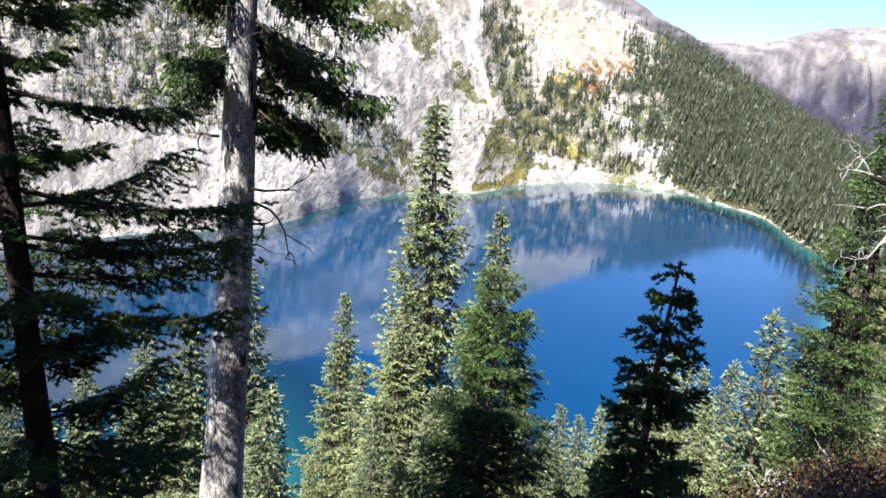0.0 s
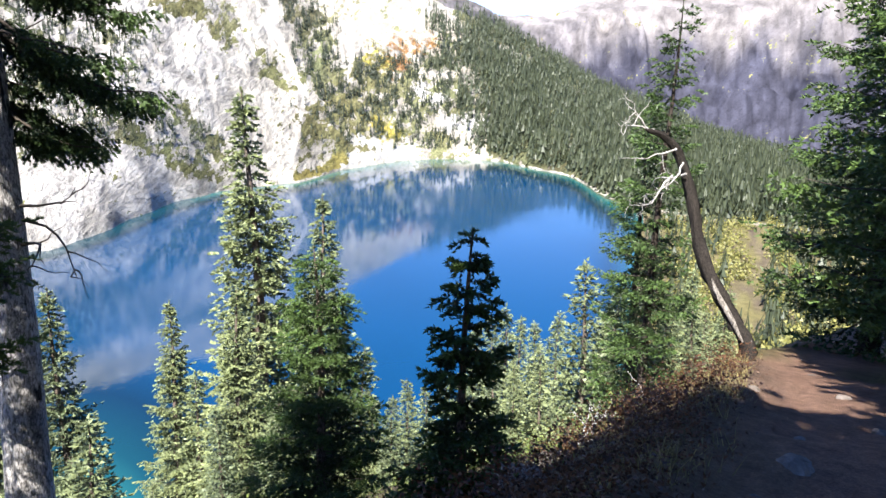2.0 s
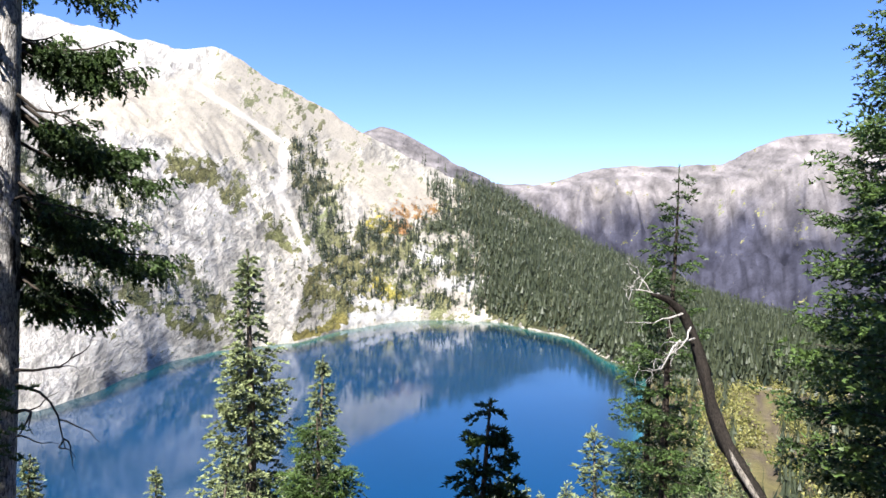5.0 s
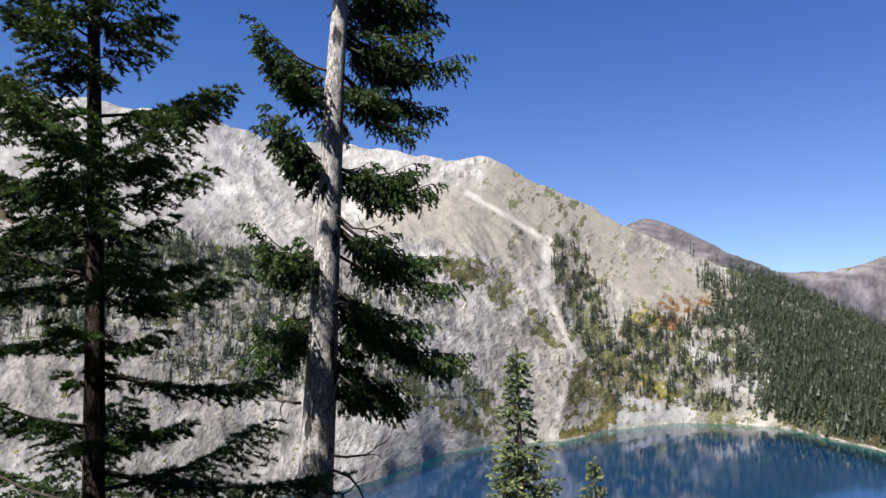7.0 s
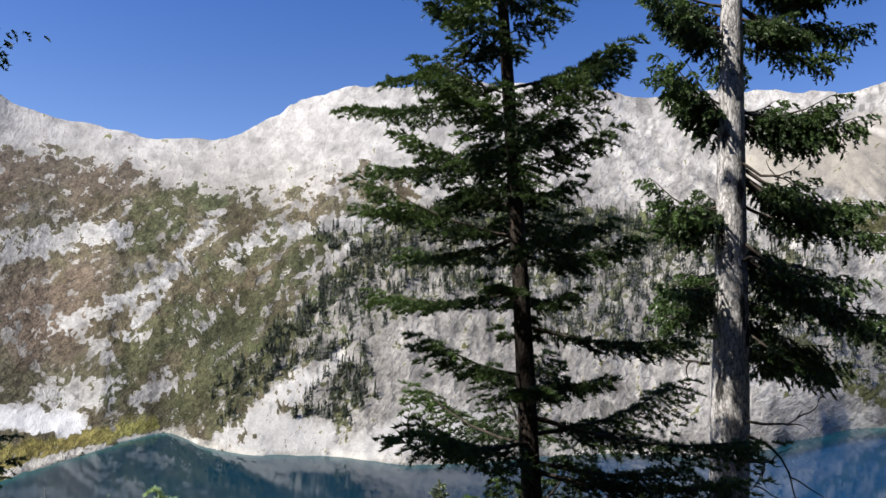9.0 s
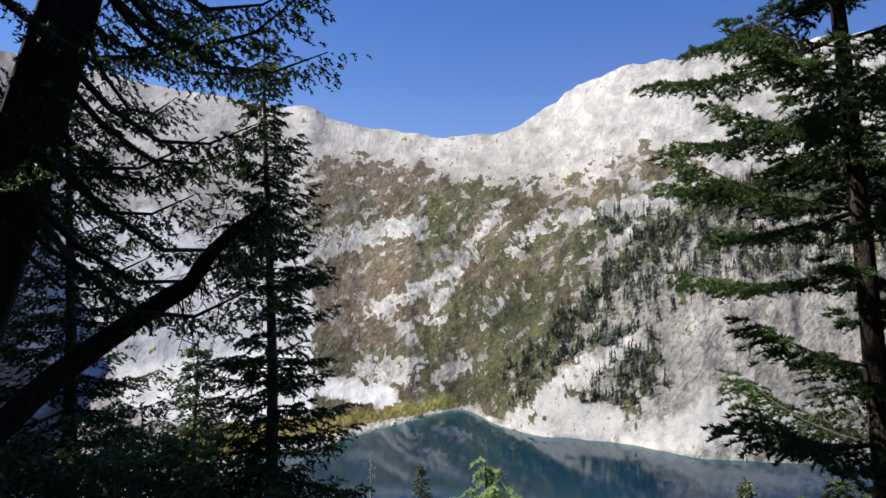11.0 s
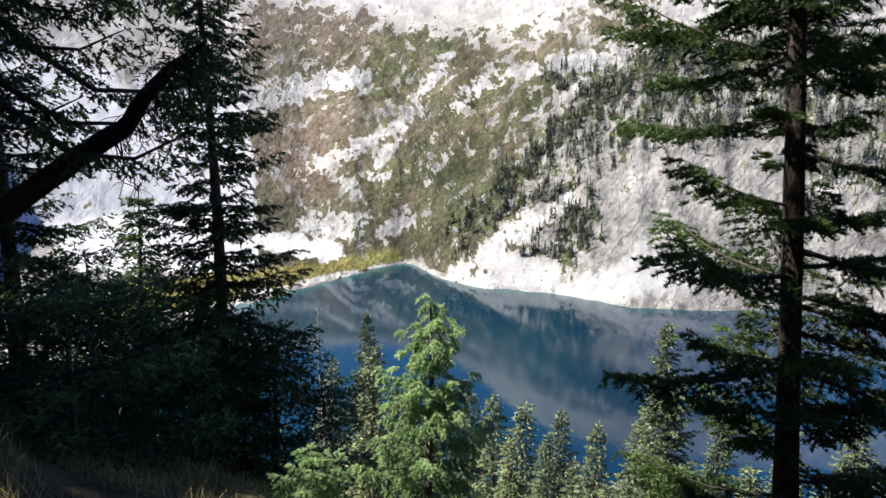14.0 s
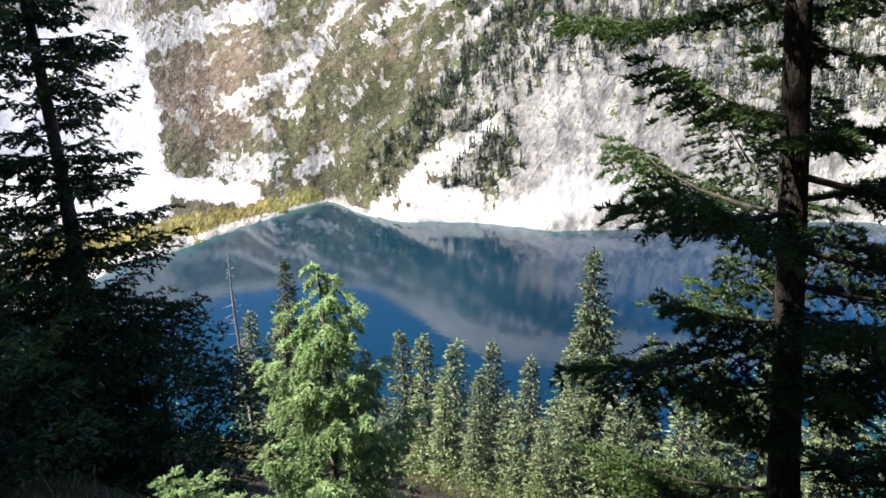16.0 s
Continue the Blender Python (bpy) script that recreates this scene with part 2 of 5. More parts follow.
TWIG_DARK = plain_material("dark_twig_bark", (0.035, 0.028, 0.022), (0.11, 0.09, 0.075), 20)
ROCK = plain_material("grey_rock", (0.09, 0.074, 0.062), (0.24, 0.2, 0.17), 4, 0.9, 0.02)


# ---------------------------------------------------------------- mesh helpers
def mesh_arrays(name, verts, faces, mat, smooth=False, **floats):
    """A mesh from an (n, 3) array of points and an (m, k) array of corner indices."""
    verts, faces = np.asarray(verts, np.float32), np.asarray(faces, np.int32)
    me = bpy.data.meshes.new(name)
    k = faces.shape[1]
    me.vertices.add(len(verts))
    me.vertices.foreach_set("co", verts.ravel())
    me.loops.add(faces.size)
    me.loops.foreach_set("vertex_index", faces.ravel())
    me.polygons.add(len(faces))
    me.polygons.foreach_set("loop_start", np.arange(0, faces.size, k, dtype=np.int32))
    me.polygons.foreach_set("use_smooth", np.full(len(faces), smooth))
    me.materials.append(mat)
    for key, values in floats.items():
        me.attributes.new(key, "FLOAT", "POINT").data.foreach_set("value", np.asarray(values, np.float32))
    me.update(calc_edges=True)
    return me


def put(name, me, parent=None, label=""):
    ob = new(name, me)
    if parent is not None:
        ob.parent = parent
    return tagged(ob, label) if label else ob


def tube(points, radii, sides=8, wobble=0.0, rng=None):
    """A tapered tube along points: corner points and quads, closed at the end."""
    points, radii = np.asarray(points, float), np.asarray(radii, float)
    along = np.gradient(points, axis=0)
    along /= np.linalg.norm(along, axis=1, keepdims=True) + 1e-9
    up = np.where(np.abs(along[:, 2:3]) > 0.8, [[1.0, 0.0, 0.0]], [[0.0, 0.0, 1.0]])
    a = np.cross(along, up)
    a /= np.linalg.norm(a, axis=1, keepdims=True) + 1e-9
    c = np.cross(along, a)
    ang = np.linspace(0, 2 * np.pi, sides, endpoint=False)
    ring = a[:, None] * np.cos(ang)[None, :, None] + c[:, None] * np.sin(ang)[None, :, None]
    r = radii[:, None, None] * np.ones((1, sides, 1))
    if wobble and rng is not None:
        r = r * (1 + wobble * rng.normal(size=(len(points), sides, 1)))
    v = (points[:, None] + ring * r).reshape(-1, 3)
    i, j = np.meshgrid(np.arange(len(points) - 1), np.arange(sides), indexing="ij")
    q = np.stack([i * sides + j, i * sides + (j + 1) % sides, (i + 1) * sides + (j + 1) % sides, (i + 1) * sides + j], -1).reshape(-1, 4)
    return v, q


def joined(pieces):
    vs, qs, n = [], [], 0
    for v, q in pieces:
        vs.append(v)
        qs.append(q + n)
        n += len(v)
    return np.concatenate(vs), np.concatenate(qs)


# ---------------------------------------------------------------- terrain
def lattice(ix, iy, seed):
    h = (ix.astype(np.int64) * 374761393 + iy.astype(np.int64) * 668265263 + seed * 974711) & 0x7FFFFFFF
    h = ((h ^ (h >> 13)) * 1274126177) & 0x7FFFFFFF
    return (h ^ (h >> 16)) / 0x7FFFFFFF * 2 * np.pi


def grain(x, y, seed=0):
    """Gradient noise, about -1 to 1."""
    ix, iy = np.floor(x).astype(np.int64), np.floor(y).astype(np.int64)
    fx, fy = x - ix, y - iy
    u, v = fx * fx * fx * (fx * (fx * 6 - 15) + 10), fy * fy * fy * (fy * (fy * 6 - 15) + 10)

    def corner(dx, dy):
        a = lattice(ix + dx, iy + dy, seed)
        return np.cos(a) * (fx - dx) + np.sin(a) * (fy - dy)
    top = corner(0, 0) * (1 - u) + corner(1, 0) * u
    low = corner(0, 1) * (1 - u) + corner(1, 1) * u
    return (top * (1 - v) + low * v) * 1.5


def fbm(x, y, octaves, seed=0, gain=0.5, ridged=False):
    total, amp, f = 0, 1.0, 1.0
    for k in range(octaves):
        g = grain(x * f, y * f, seed + k * 17)
        total = total + amp * ((1 - 2 * np.abs(g)) if ridged else g)
        amp, f = amp * gain, f * 2.03
    return total


WATER_Z = -45.0
TRAIL = np.array([(-110, -120, 20), (-40, -36, 5), (-14, -8.5, -0.8), (-7, -2.9, -1.6), (-2.5, -0.95, -1.66), (0, -0.3, -1.66), (4.2, 3.9, -2.6), (9, 9.5, -4.6), (14, 13.5, -6.2), (22, 18.5, -8.5), (40, 28, -12), (100, 70, -24), (200, 150, -34)], float)


def trail_side(x, y):
    """Distance from the trail's middle (downhill positive) and the trail's height there."""
    best, weight, side_sum, z_sum = np.full(x.shape, 1e9), 0, 0, 0
    for a, b in zip(TRAIL[:-1], TRAIL[1:]):
        dx, dy = b[0] - a[0], b[1] - a[1]
        ll = dx * dx + dy * dy
        t = np.clip(((x - a[0]) * dx + (y - a[1]) * dy) / ll, 0, 1)
        px, py = x - a[0] - t * dx, y - a[1] - t * dy
        d = np.hypot(px, py)
        w = (d + 0.05) ** -6.0
        side_sum = side_sum + w * np.where(dx * py - dy * px >= 0, d, -d)
        z_sum = z_sum + w * (a[2] + t * (b[2] - a[2]))
        weight = weight + w
    return side_sum / weight, z_sum / weight


def hill_height(x, y):
    """The hillside that the trail crosses."""
    d, zt = trail_side(x, y)
    down = np.maximum(d - 0.8, 0)
    up = np.maximum(-d - 1.3, 0)
    r = np.hypot(x, y)
    z = zt - 0.62 * (down - 0.6 * (1 - np.exp(-down / 0.6))) + 0.42 * up - 0.08 * np.exp(-(d / 0.6) ** 2)
    z = z - 1.15 * (1 - np.exp(-np.maximum(down - 0.25, 0) / 2.2)) * np.clip((x + 0.3) / 1.8, 0, 1)
    rough = np.clip(np.abs(d) - 0.5, 0, 1)
    z = z + rough * (0.25 * fbm(x * 0.35, y * 0.35, 4, 5) + np.clip(r / 30, 0, 1) * 0.8 * fbm(x * 0.07, y * 0.07, 3, 9))
    return z + 0.03 * fbm(x * 1.4, y * 1.4, 3, 7) + 0.022 * fbm(x * 3.4, y * 3.4, 4, 3, 0.6)


def table(text):
    return np.array([[float(v) for v in p.split(":")] for p in text.split()]).T


SHORE = table("-180:120 -110:112 -95:124 -86:136 -80:150 -75:164 -70.7:174 -66.5:188 -62:206 -58.2:219 -57.6:213 -55.8:196 -52:187 -45:184 -39.6:173 -30:185 -22:200 -16:204 -12.4:222 -10:242 -7.5:266 -5.5:280 -3.4:295 2.6:314 5.8:358 11.5:411 15:421 18.5:416 21.5:379 24.3:359 26.8:296 29:272 33:262 38:252 45:262 60:280 90:120 180:120")
RIDGE_EL = table("-180:20 -130:18 -110:15 -94.6:14.3 -78:12.4 -72.6:11.9 -70.6:12.4 -69.4:11.2 -66:10.6 -59.8:10.2 -54.8:10.7 -52.5:12 -50:13.7 -46.3:15.2 -42.8:15.8 -35:16.2 -27:16 -23.8:15.5 -22.9:14.8 -20:14.8 -18.4:15.1 -9.4:14.4 -6.8:14.1 -4.6:14.4 -2.8:13.8 -0.5:12.5 1.8:11.5 4.6:10 7.1:8.7 10:7.3 14:5.7 18.4:4.2 21.7:2.4 25.9:0.1 30.5:-1.7 35.8:-3.8 42:-5.2 50:-6 60:-5 90:18 180:20")
RIDGE_R = table("-180:400 -110:480 -90:680 -75:760 -60:640 -44:470 -25:520 -5:640 8:690 18:740 26:760 35:740 45:700 60:600 90:400 180:400")
BACK_EL = table("-180:5 4:6 6:8.5 7.1:8.9 8.5:9.5 10.2:9 12.5:7.8 14.8:6.6 18.4:5 22:5.3 25.8:6.4 29:6.7 32:6.6 35.6:6.9 37.5:7.9 39.7:8.7 45:8.8 60:9 180:5")
BACK_R = table("-180:1500 14:1500 16:1700 19.5:3000 60:3300 180:2500")


def eased(tab, width):
    """The same table with its corners rounded over width degrees."""
    fine = np.arange(-180, 180.1, 0.5)
    k = np.exp(-0.5 * (np.arange(-40, 41) * 0.5 / width) ** 2)
    v = np.interp(fine, tab[0], tab[1])
    return np.array([fine, np.convolve(np.pad(v, 40, mode="edge"), k / k.sum(), mode="valid")])


SHORE = eased(SHORE, 0.5)
SHORE_WIDE, RIDGE_WIDE, RIDGE_EL = eased(SHORE, 5), eased(RIDGE_EL, 4), eased(RIDGE_EL, 0.35)
RIDGE_R, BACK_R, BACK_EL = eased(RIDGE_R, 4), eased(BACK_R, 1.0), eased(BACK_EL, 0.4)


def at(tab, az):
    return np.interp(az, tab[0], tab[1])


def floor_height(az):
    """The lake's bed, or the valley floor where there is no lake."""
    lake = np.clip((az + 90) / 8, 0, 1) * np.clip((31 - az) / 5, 0, 1)
    return -43.6 - 9 * lake


def land_height(az, r):
    """Height of the land at compass degrees az and r metres from the middle of the sheet."""
    x, y = r * np.sin(np.radians(az)), r * np.cos(np.radians(az))
    floor = floor_height(az) + 0.8 * fbm(x * 0.03, y * 0.03, 3, 21)
    shore = at(SHORE, az) + 2.5 * fbm(x * 0.05, y * 0.05, 3, 31)
    hill = np.maximum(hill_height(x, y), floor)
    ridge = at(RIDGE_R, az)
    z1 = ridge * np.tan(np.radians(at(RIDGE_EL, az)))
    wide = at(SHORE_WIDE, az)
    foot = wide + (shore - wide) * np.exp(-np.clip(r - shore, 0, None) / 30)
    u = np.clip((r - foot) / (ridge - foot), 0, 1)
    z1w = ridge * np.tan(np.radians(at(RIDGE_WIDE, az)))
    z1u = z1w + (z1 - z1w) * u ** 4
    z0 = np.maximum(hill_height(shore * np.sin(np.radians(az)), shore * np.cos(np.radians(az))), np.maximum(WATER_Z, floor))
    meadow = np.exp(-((az + 65) / 6) ** 2) + 0.7 * np.exp(-((az - 4) / 2.5) ** 2) + 0.5 * np.exp(-((az + 84) / 8) ** 2)
    fan = np.clip((-61 - az) / 6, 0, 1) * np.clip((az + 96) / 8, 0, 1)
    start = np.maximum(0.05 * np.clip(meadow, 0, 1), 0.19 * fan * fan * (3 - 2 * fan))
    lift = np.clip((u - start) / (1 - start), 0, 1)
    cliff = np.exp(-((az + 8) / 9) ** 2)
    g = lift ** (0.95 - 0.18 * cliff) + (0.02 + 0.035 * fan) * np.clip(u / start.clip(0.001), 0, 1) * np.clip(start / 0.02, 0, 1)
    far = z0 + (z1u - z0) * np.minimum(g, 1)
    steep = np.sin(np.pi * np.clip(u, 0, 1) ** 0.7) * np.clip(u * 12, 0, 1)
    wooded = np.clip((az - 13) / 6, 0, 1)
    rug = steep * (1 - 0.7 * wooded) * (1 - 0.75 * np.clip((u - 0.45) / 0.2, 0, 1) * np.clip((-24 - az) / 6, 0, 1)) * (1 - 0.92 * np.clip((-60 - az) / 7, 0, 1))
    wx, wy = x + 14 * fbm(x * 0.013, y * 0.013, 2, 47), y + 14 * fbm(x * 0.013, y * 0.013, 2, 48)
    gully = fbm(az * 0.16 + 0.004 * r, r * 0.006, 3, 41, 0.5)
    far = far + rug * (2.5 * gully + 3.0 * fbm(wx * 0.02, wy * 0.02, 3, 51, 0.5) + 1.1 * np.clip((0.55 - u) * 5, 0, 1) * np.clip((2 - az) / 4, 0, 1) * fbm(az * 0.75 + 0.03 * r + 0.6 * fbm(x * 0.02, y * 0.02, 2, 65), r * 0.02, 3, 63, 0.55, True) + 0.9 * fbm(wx * 0.07, wy * 0.07, 3, 61, 0.55, True))
    far = far + np.clip(u * 20, 0, 1) * (1 - wooded * 0.6) * 0.45 * fbm(x * 0.16, y * 0.16, 4, 71, 0.6) * np.clip((0.6 - u) * 5, 0, 1)
    far = far + np.clip((u - 0.85) * 6, 0, 1) * 3 * fbm(x * 0.03, y * 0.03, 4, 81, 0.55)
    # behind the first ridge: a dip, then the back range
    back, zb = at(BACK_R, az), at(BACK_R, az) * np.tan(np.radians(at(BACK_EL, az)))
    w = np.clip((r - ridge) / (back - ridge), 0, 1)
    dip = np.minimum(z1, zb) - 0.13 * (back - ridge) * np.sin(np.pi * np.clip(w * 1.25, 0, 1))
    behind = np.where(w < 0.35, z1 + (dip - z1) * np.clip(w / 0.35, 0, 1), dip + (zb - dip) * np.clip((w - 0.35) / 0.65, 0, 1) ** 1.1)
    crag = np.sin(np.pi * np.clip((w - 0.2) / 0.8, 0, 1) ** 1.3) * np.clip((0.9 - w) * 4, 0.03, 1)
    spur = fbm(az * 0.22 + 1.6 * w + 0.3 * fbm(x * 0.002, y * 0.002, 3, 93), w * 1.4, 3, 91, 0.45, True)
    behind = behind + crag * (0.12 + 0.88 * np.clip((az - 17) / 4, 0, 1)) * (75 * spur * np.clip((1 - w) * 3, 0.15, 1) + 70 * fbm(x * 0.0018, y * 0.0018, 4, 94, 0.5, True) - 55) + np.clip((w - 0.85) * 8, 0, 1) * (back / 3000) * 16 * fbm(x * 0.008, y * 0.008, 4, 95)
    behind = np.minimum(behind, np.maximum(z1 + 2, zb * (r / back) * (0.5 + 0.5 * np.clip(w, 0, 1))))
    behind = behind - np.clip((r - back) / 1000, 0, 1) * 250
    land = np.where(r <= shore, hill, np.where(r <= ridge, far, behind))
    blend = np.clip((r - shore + 14) / 14, 0, 1)
    return np.where(r <= shore, np.maximum(hill, floor + (WATER_Z - floor).clip(0) * blend ** 3), land)


def capsule(az, el, x0, y0, x1, y1, r):
    """Signed distance, in degrees, to a rounded stroke."""
    dx, dy = x1 - x0, y1 - y0
    t = np.clip(((az - x0) * dx + (el - y0) * dy) / (dx * dx + dy * dy + 1e-6), 0, 1)
    return np.hypot(az - x0 - t * dx, el - y0 - t * dy) - r


def patch(az, el, strokes, soft=0.5, rag=0.9, seed=0, scale=0.9):
    """0 to 1 inside a patch of ground cover with a ragged edge."""
    d = np.full(az.shape, 99.0)
    for s in strokes:
        d = np.minimum(d, capsule(az, el, *s))
    d = d + rag * fbm(az * scale, el * scale * 1.3, 4, 300 + seed, 0.6)
    return np.clip(0.5 - d / soft, 0, 1)


# ground cover, as strokes over the slopes: compass and height degrees of both ends, half width
SHRUB = [(-7.2, 5.6, -2.6, 4.1, 1.0), (-3.4, 3.4, -2.1, 2.3, 0.6), (0, 0.8, 1.8, -0.4, 0.8), (-6.3, -3.3, -3.2, -6.4, 0.8), (-11.2, -3.7, -4.4, -7.7, 0.9), (3.4, -3.7, 5.8, -5.5, 1.4), (6.4, -4.2, 8.5, -5.5, 1.0), (4.8, -2.8, 6.6, -1.0, 1.2), (3, -5.5, 3.9, -6, 0.6)]
CHUTE = [(-5.9, 11.5, 0.9, 7.6, 0.2), (0.9, 7.6, 0.6, 4, 0.4), (0.6, 4, 2.9, -1.5, 0.25), (2.9, -1.5, 2.1, -4.7, 0.17), (2.1, -4.7, 1.3, -7.8, 0.25), (-0.1, 4.4, 1.6, -0.1, 0.15)]
MIXED = [(1.9, 7, 3.6, 2.2, 1.0), (2.8, 5.4, 4.2, 3.1, 1.2), (3.8, 1.7, 6.6, -3.7, 1.6), (8.4, 0, 14.9, -1.8, 1.9), (7.5, -1.9, 14, -5.4, 1.6), (11.2, 0.9, 14.8, 2.3, 0.9)]
YELLOW = [(8.2, 1.8, 9.1, 1.4, 0.6), (8.5, -3.7, 9.9, -4.4, 0.5)]
ORANGE = [(9.8, 2.5, 13, 2.7, 0.35), (9.8, 1.8, 10.3, 1.3, 0.45)]
TALUS = [(5.8, -6.4, 11.3, -5.5, 0.5), (7.1, -4.8, 10.3, -5.5, 0.4), (14, -3.2, 17.6, -3.1, 0.6), (12.1, -0.9, 13.5, -1.4, 0.6), (-54.2, -12.3, -48.2, -7.6, 0.55), (-51.5, -11.2, -46.8, -12.4, 1.1), (-48.1, -13, -46.3, -12.2, 0.8), (-49.5, -9.6, -45.2, -6, 0.5), (-43.5, -13.4, -38, -10.6, 1.1), (-41, -12.8, -34, -11, 1.1), (-39.9, -10.8, -39, -9.2, 0.4), (-53.1, -12.9, -44.4, -13.5, 0.7)]
BEIGE = [(-12.5, 9.8, -6, 9.2, 2.0), (-6.2, 9.5, -0.9, 8.5, 2.8), (5.6, 5.9, 14.8, 2.3, 1.6), (7.4, 4.1, 8.4, 3, 0.9), (-3, 13, 6, 9, 1.5)]
MEADOW = [(2.2, -7.8, 5.3, -7, 0.4), (4.9, -6.7, 5.8, -6.2, 0.4), (-73.3, -13.2, -65.7, -12.25, 0.75), (-65.7, -12.1, -59.5, -10.95, 0.55), (-80, -13.5, -69, -13, 1.2), (36, -12, 43, -11.5, 1.8)]
BROWN = [(-69.9, 7, -62.4, 7.3, 1.3), (-69.8, 4.3, -65.6, 5, 0.7), (-69.5, -1.5, -66.6, -4.7, 2.1), (-66.3, -3.1, -64, 0.2, 1.2), (-45.9, 7.5, -44.1, 9, 0.7), (-68, -0.6, -67.5, -3.9, 1.4)]
GREEN = [(-57, -9, -53.1, -3.1, 1.6), (-60.3, -5.2, -57.2, -3.1, 1.4), (-53.1, -3.1, -47.6, 2.5, 0.8), (-60.7, 4.9, -55.5, 6.3, 0.7), (-60.7, 2.8, -58.8, 4.6, 1.0), (-55.3, 0.4, -50.3, 3.3, 1.0), (-61.1, -6.4, -62.1, -8.8, 0.6), (-54.5, -9.9, -53.3, -8.7, 0.7)]
HEATH = [(-69, 5, -62, 3, 1.6), (-66, -1, -56, -6, 2.0), (-63, 0, -50, 1, 2.2), (-56, 5, -46, 6, 1.3), (-67.4, -3.1, -62.3, -4.8, 1.4), (-60.9, -0.6, -53.8, 4, 2.8), (-52.5, 4.1, -41.3, 7.7, 1.6), (-69, 1, -62, -1, 2.5)]
SLAB = [(-70.5, 1.3, -66, 2.6, 1.0), (-66, 2.6, -62.3, 3.2, 0.9), (-55.3, 4.8, -58.7, 0.2, 0.4), (-58.7, 0.2, -61.2, -4.7, 0.4), (-54.3, -1.1, -56.8, -5.2, 0.2), (-65.7, -3.8, -60, -1.1, 0.55), (-64.5, -4.3, -62.4, -6.2, 0.4), (-48.8, 0.4, -41, 6, 0.22), (-54.8, 1.2, -51.2, 3.5, 0.4), (-51.2, 3.5, -42.9, 5.1, 0.55), (-66.3, -8.6, -62.6, -8.6, 1.0), (-60.4, -9.2, -58.6, -8.2, 0.6), (-53.7, 2.2, -51.6, 3.7, 0.5)]
FAN = [(-72.8, 0.5, -72.4, -10.3, 1.9), (-76.5, 0.5, -75.5, -9.6, 3.0), (-83, 0.5, -81.5, -8.2, 3.6), (-71.5, -9.2, -64.4, -10.9, 0.8), (-88, 2, -88, -6, 3)]
TREES_LEFT = [(-54.1, -9.1, -47.3, -4.3, 0.7), (-47.3, -4.3, -42.1, 0.8, 1.2), (-45.5, -7, -43.6, -9.2, 0.8), (-45.8, -11.4, -45.4, -8.8, 0.6), (-47.2, -8.8, -45.5, -7, 0.6), (-41.1, 0.8, -27.4, 2.5, 2.8), (-27.4, 1.1, -10.9, 1.4, 2.8), (-27.3, -2.5, -12.7, -3.6, 1.9), (-12.7, -2, -5.3, -4.7, 1.2), (-43.3, -2.9, -41.1, -1, 1.2), (-52.9, -8.7, -50.8, -6.6, 0.6), (-54.8, -11.6, -54, -10.8, 0.5)]
TREES_BAND = [(-54.5, -9, -51, -5.5, 0.5), (-51, -5.5, -47, -1.6, 0.8), (-47, -1.6, -43, 2.6, 1.0), (-43, 2.6, -37, 5.6, 1.0), (-47.3, 3.1, -44, 4.0, 0.5), (-40, 4.2, -28.1, 6.0, 0.9), (-28, 5.1, -17.8, 4.5, 1.2), (-52, -8.1, -45.2, -5.2, 0.35), (-45, -7.2, -45.9, -11.6, 0.6), (-47.2, -9.2, -48.4, -11.2, 0.35), (-43.4, -6.5, -44.6, -10, 0.35)]


